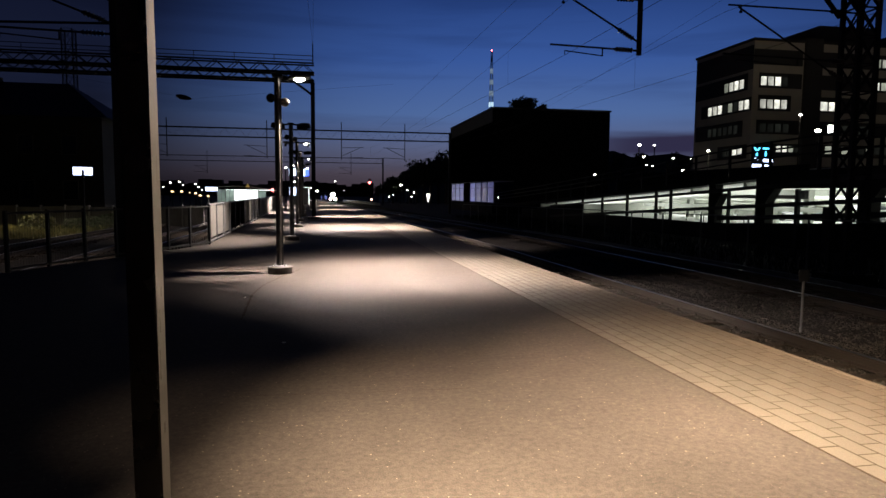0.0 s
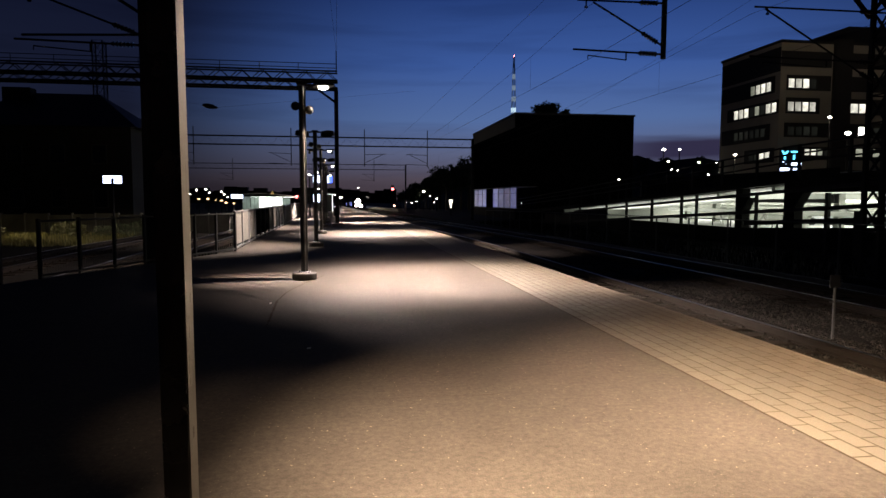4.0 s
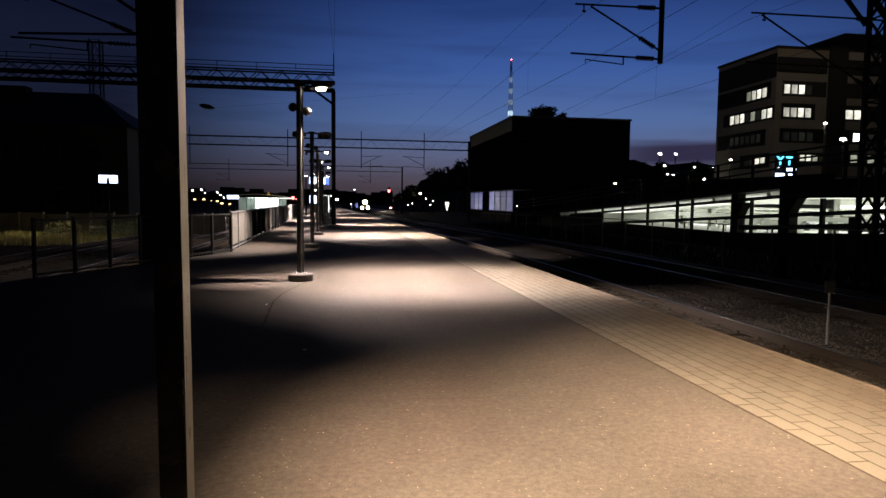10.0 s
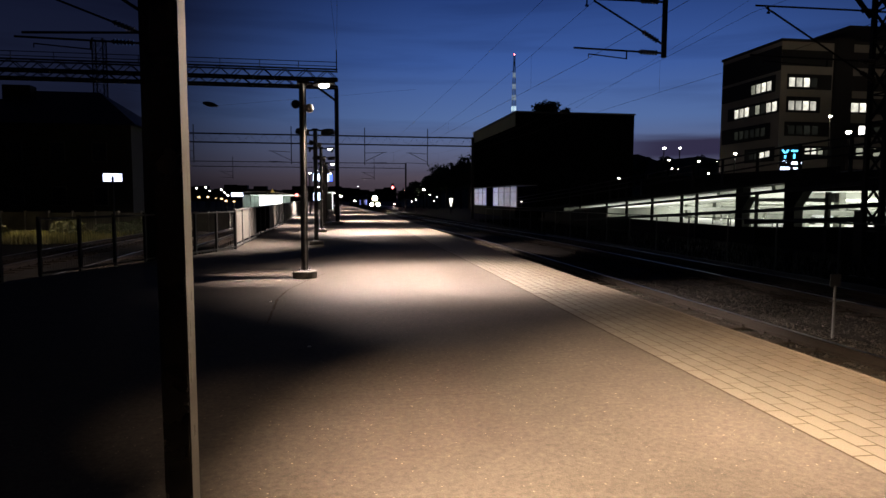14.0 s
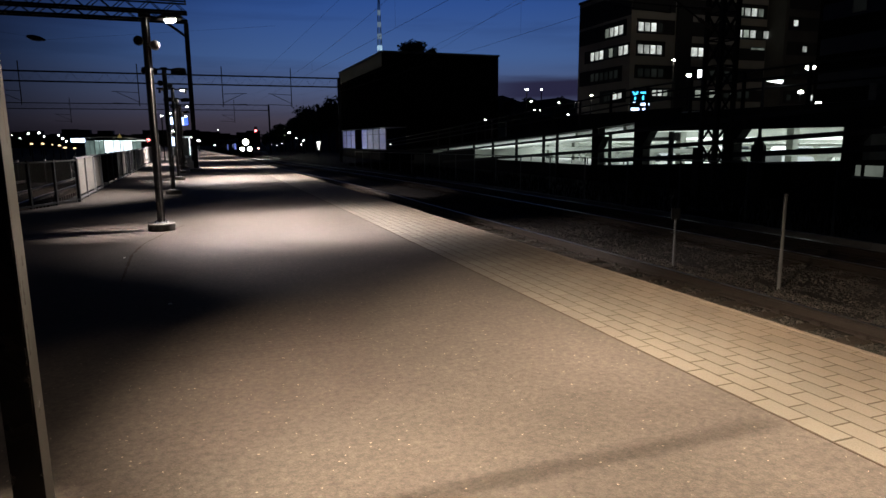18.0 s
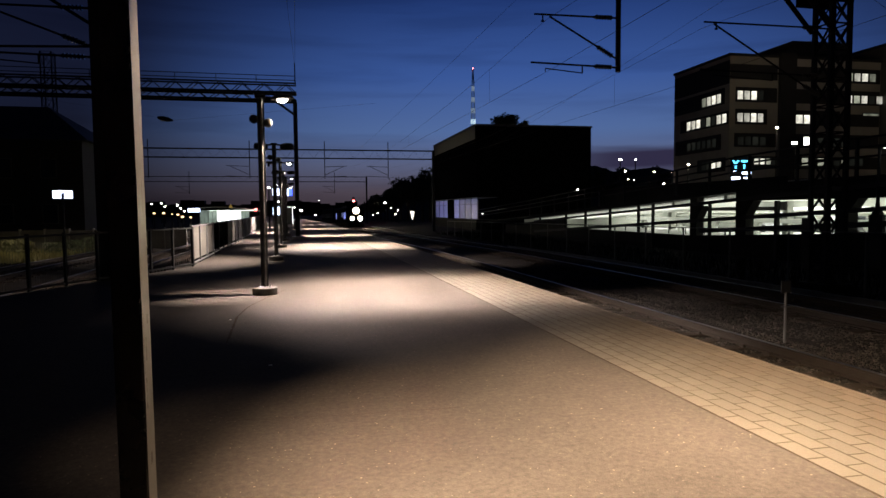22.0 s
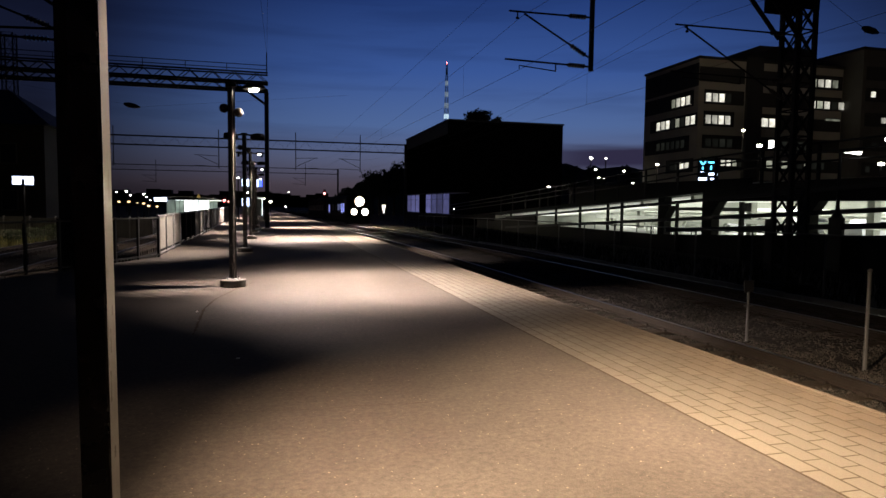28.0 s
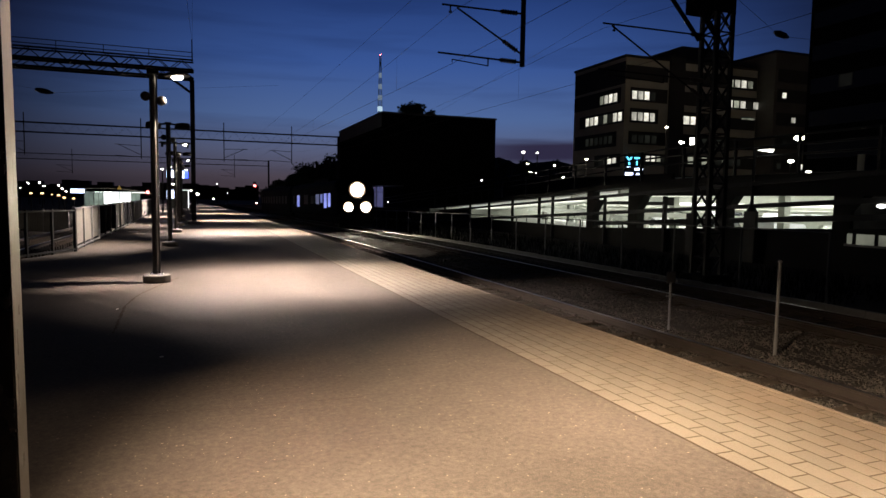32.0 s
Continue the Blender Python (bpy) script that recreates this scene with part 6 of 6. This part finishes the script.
def rail_vehicle(name, label, cab, length, windows):
    t = thing(name, pose(bend(TRACK_2, 180), 180, RAIL_Z), label, "train", "train")
    if cab:
        secs = [(0.0, [(x * .80, z * .30 + .74) for x, z in car_section(1.42, 3.55, .95)]), (.06, [(x * .90, .62 + z * .52) for x, z in car_section(1.45, 3.6, .9)]),
                (.28, [(x * .96, .35 + z * .78) for x, z in car_section(1.48, 3.65, .9)]), (.95, car_section(1.48, 3.68, .85)), (1.6, car_section(1.5, 3.7, .85)), (length, car_section(1.5, 3.7, .85))]
    else:
        secs = [(0, car_section(1.44, 3.66, .9)), (.12, car_section(1.5, 3.72, .85)), (length - .12, car_section(1.5, 3.72, .85)), (length, car_section(1.44, 3.66, .9))]
    part("body", body_mesh(secs), M_TRAIN, t, "near-black rounded car body")
    boxpart("underframe", (-1.25, 1.25, .5, length - .5, .55, .86), M_TRAINDARK, t)
    for y in (3.6, length - 3.6):
        bogie(t, y)
    for s in (-1, 1):
        for (a, b, z0, z1, lit) in windows:
            boxpart("window", (s * 1.503 - .012, s * 1.503 + .012, a, b, z0, z1), (M_TRAINGLASS, M_TRAINWIN, M_TRAINWINDIM)[lit], t, ("dark side window", "blue-lit side window", "dimly lit side window")[lit])
    boxpart("roof_gear", (-.8, .8, length * .3, length * .6, 3.68, 3.95), M_TRAINDARK, t)
    if cab:
        # lens radii drawn oversize so the discs take in the lamps' glare
        for nm, x, z, r in (("headlamp", 0, 2.90, .50), ("headlamp", -.66, 1.63, .31), ("headlamp", .66, 1.63, .35)):
            bm = bmesh.new()
            tube(bm, (x, .06, z), (x, -.10, z), r * 1.34, r * 1.32, 24)
            hd = part("lamp_housing", bm, M_TRAINDARK, t)
            bm = bmesh.new()
            tube(bm, (x, -.10, z), (x, -.13, z), r, r * .85, 20)
            part(nm, bm, M_HEAD, hd, "glaring headlamp")
            # warm halo of the lamp, modelled as a dimly glowing ring
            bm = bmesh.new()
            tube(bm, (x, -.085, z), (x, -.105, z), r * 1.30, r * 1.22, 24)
            part("halo_ring", bm, M_HALO, hd, "warm glowing ring for the lamp's halo")
        boxpart("windscreen", (-1.15, 1.15, .02, .10, 1.95, 2.48), M_GLASS, t)
        boxpart("buffer_beam", (-1.3, 1.3, -.12, .35, .72, 1.08), M_TRAINDARK, t)
        for s in (-1, 1):
            tubepart("buffer", (s * .87, -.12, .98), (s * .87, -.52, .98), .11, M_TRAINDARK, t, r1=.11)
            tubepart("buffer_head", (s * .87, -.52, .98), (s * .87, -.58, .98), .22, M_TRAINDARK, t, n=16)
        bm = bmesh.new()
        prism(bm, [(-1.3, -.1), (1.3, -.1), (1.0, -.4), (-1.0, -.4)], .2, .62)
        part("snow_plough", bm, M_TRAINDARK, t)
    return t


WIN_RAIL = [(2.2, 3.1, 1.6, 2.65, 1), (3.6, 4.6, 1.5, 2.65, 1), (5.2, 6.0, 1.9, 2.6, 1), (6.6, 8.0, 1.8, 2.6, 2), (8.8, 10.3, 1.8, 2.5, 0), (11.5, 13.6, 1.75, 2.6, 0), (16.0, 17.4, 1.5, 2.6, 1), (18.8, 19.8, 1.75, 2.6, 0)]
WIN_COACH = [(2 + i * 2.2, 3.4 + i * 2.2, 1.75, 2.6, 0) for i in range(10)]
LEN = 21.0
railcar = rail_vehicle("railcar", "approaching railcar with three glaring headlamps and lit windows", True, LEN, WIN_RAIL)
coach = rail_vehicle("coach", "passenger coach behind the leading railcar, mostly dark", False, 24.0, WIN_COACH)

TRAIN_Y = [(0, 181.5), (1, 181), (3, 178.5), (4.5, 175), (6, 170.5), (9, 155.5), (11, 149), (13, 143), (15.5, 135), (18, 126), (19, 122.8), (21, 113), (23, 104.5), (25, 95.3), (26.5, 86.5), (28, 77.2), (30, 62.0), (31, 54.9), (31.5, 51.0), (32, 46.9)]


def on_track(y0, length):
    """Pose of a vehicle whose ends both lie on the bent second line."""
    y1 = y0 + length
    x0, x1 = bend(TRACK_2, y0 + 3.6), bend(TRACK_2, y1 - 3.6)
    a = math.degrees(math.atan2(x0 - x1, length - 7.2))
    return pose(x0 + 3.6 * (x0 - x1) / (length - 7.2), y0, RAIL_Z + grade(y0), -math.degrees(math.atan(GRADE)), 0, a)


# ---- paving: single stones near the camera, the rest joined ----
PW, PL = .1584, .285
bm = bmesh.new()
box(bm, .0076, PW - .0076, .0066, PL - .0066, -.028, .002)
PAVER_MESH = mesh_of("paving_stone", bm, M_PAVER)
M_PAVERFAR = mat("paver_far", (.073, .0638, .0485), .75, 0, .2, 9, 120, .35, .35)
verts, faces = [], []
count = 0
for row in range(10):
    wide = PW if row < 9 else .098
    x = PAVE_X + .004 + row * PW
    y = -.548 - 20 * PL + (PL / 2 if row % 2 else 0)
    while y < 70:
        if 2.6 < y < 11.6 and count < 300 and row < 9:
            piece("paving_stone", PAVER_MESH, platform, bend(x, y), y, random.uniform(-.0008, .0008))
            count += 1
        else:
            o = len(verts)
            e, z = .0066, .002 + random.uniform(-.0008, .0008)
            for (dx, dy, zz) in ((e, e, -.004), (wide - e, e, -.004), (wide - e, PL - e, -.004), (e, PL - e, -.004), (e, e, z), (wide - e, e, z), (wide - e, PL - e, z), (e, PL - e, z)):
                verts.append((bend(x + dx, y + dy), y + dy, zz))
            faces += [(o + a, o + b, o + c, o + d) for a, b, c, d in ((4, 5, 6, 7), (0, 1, 5, 4), (1, 2, 6, 5), (2, 3, 7, 6), (3, 0, 4, 7))]
        y += PL
me = bpy.data.meshes.new("paving_rest")
me.from_pydata(verts, [], faces)
me.materials.append(M_PAVERFAR)
fn, fl = M_PAVERFAR.node_tree.nodes, M_PAVERFAR.node_tree.links
geo = fn.new("ShaderNodeNewGeometry")
mr = fn.new("ShaderNodeMapRange")
mr.inputs[3].default_value, mr.inputs[4].default_value = .87, 1.13
fl.new(geo.outputs["Random Per Island"], mr.inputs[0])
sm = fn.new("ShaderNodeVectorMath")
sm.operation = "SCALE"
fb = fn["Principled BSDF"]
fl.new(fb.inputs["Base Color"].links[0].from_socket, sm.inputs[0])
fl.new(mr.outputs[0], sm.inputs["Scale"])
fl.new(sm.outputs[0], fb.inputs["Base Color"])
rust_dust(M_PAVERFAR)
ob = new("paving_rest", me)
ob.parent = platform
ob["kind"] = "stuff"
# beyond that the strip reads as one surface
bm = bmesh.new()
strip(bm, [(PAVE_X + .004, -.02), (EDGE_IN, -.02), (EDGE_IN, .0045), (PAVE_X + .004, .0045)], 70.3, 200, 6)
part("paving_far", bm, M_PAVERFAR, platform)
# the open joint between asphalt and paving, with dirt in it
bm = bmesh.new()
prev, y = None, -6.0
while y < 45:
    a, b = random.uniform(.002, .010), random.uniform(.001, .007)
    cur = [bm.verts.new((bend(PAVE_X, y) - a, y, .0062)), bm.verts.new((bend(PAVE_X, y) + b, y, .0062))]
    if prev:
        bm.faces.new((prev[0], prev[1], cur[1], cur[0]))
    prev, y = cur, y + random.uniform(.05, .16)
part("joint_dirt", bm, M_DIRT, platform, "dark dirt-filled joint")
# cracks in the asphalt
for pts, w in (([(-.66, 5.12), (-.40, 5.08), (-.05, 5.07), (.3, 5.03), (.62, 5.05), (1.0, 5.01), (1.3, 5.03)], .0048), ([(-.42, 13.6), (-.72, 12.5), (-.98, 11.3), (-1.06, 10.2), (-1.02, 9.2), (-.98, 8.2)], .026)):
    bm = bmesh.new()
    prev = None
    for (xa, ya), (xb, yb) in zip(pts, pts[1:]):
        L = math.hypot(xb - xa, yb - ya)
        nx, ny = -(yb - ya) / L, (xb - xa) / L
        k = max(3, int(L / .045))
        for i in range(k):
            u = i / k
            jit, h = random.uniform(-.008, .008), w * random.uniform(.15, 1)
            x, y = xa + (xb - xa) * u + nx * jit, ya + (yb - ya) * u + ny * jit
            cur = [bm.verts.new((x - nx * h, y - ny * h, .0042)), bm.verts.new((x + nx * h, y + ny * h, .0042))]
            if prev:
                bm.faces.new((prev[0], prev[1], cur[1], cur[0]))
            prev = cur
    part("asphalt_crack", bm, M_DIRT, platform, "dark irregular crack")
# small litter on the platform
M_PAPER = mat("paper", (.75, .73, .68), .8, 0, .1, 30, 90, .1)
for x, y, s, rz, nm, lab in ((-1.13, 9.95, .02, 60, "cigarette_end", "small pale cigarette end on the asphalt"), (-.39, 6.87, .018, 10, "cigarette_end", "small pale cigarette end on the asphalt")):
    t = thing(nm, pose(x, y, .004, 0, 0, rz), lab, "litter", "litter")
    bm = bmesh.new()
    tube(bm, (-s, 0, .006), (s, 0, .006), .0055, n=8)
    part("filter", bm, M_PAPER, t)
# edge slabs
y = -8.0
while y < 120:
    L = 1.0 if y < 60 else 4.0
    bm = bmesh.new()
    box(bm, EDGE_IN + .004, EDGE_X, y + .004, y + L - .004, -.14, .0035, .004, bent=True)
    part("edge_slab", bm, M_EDGE, platform)
    y += L
bm = bmesh.new()
strip(bm, [(EDGE_X - .12, -.92), (EDGE_X - .05, -.92), (EDGE_X - .05, -.14), (EDGE_X - .12, -.14)], -25, 200, 4)
part("edge_wall", bm, M_DARKCONC, platform)


def motions():
    walk(railcar, [(t, on_track(y, LEN)) for t, y in TRAIN_Y])
    walk(coach, [(t, on_track(y + LEN + .8, 24.0)) for t, y in TRAIN_Y])


motions()
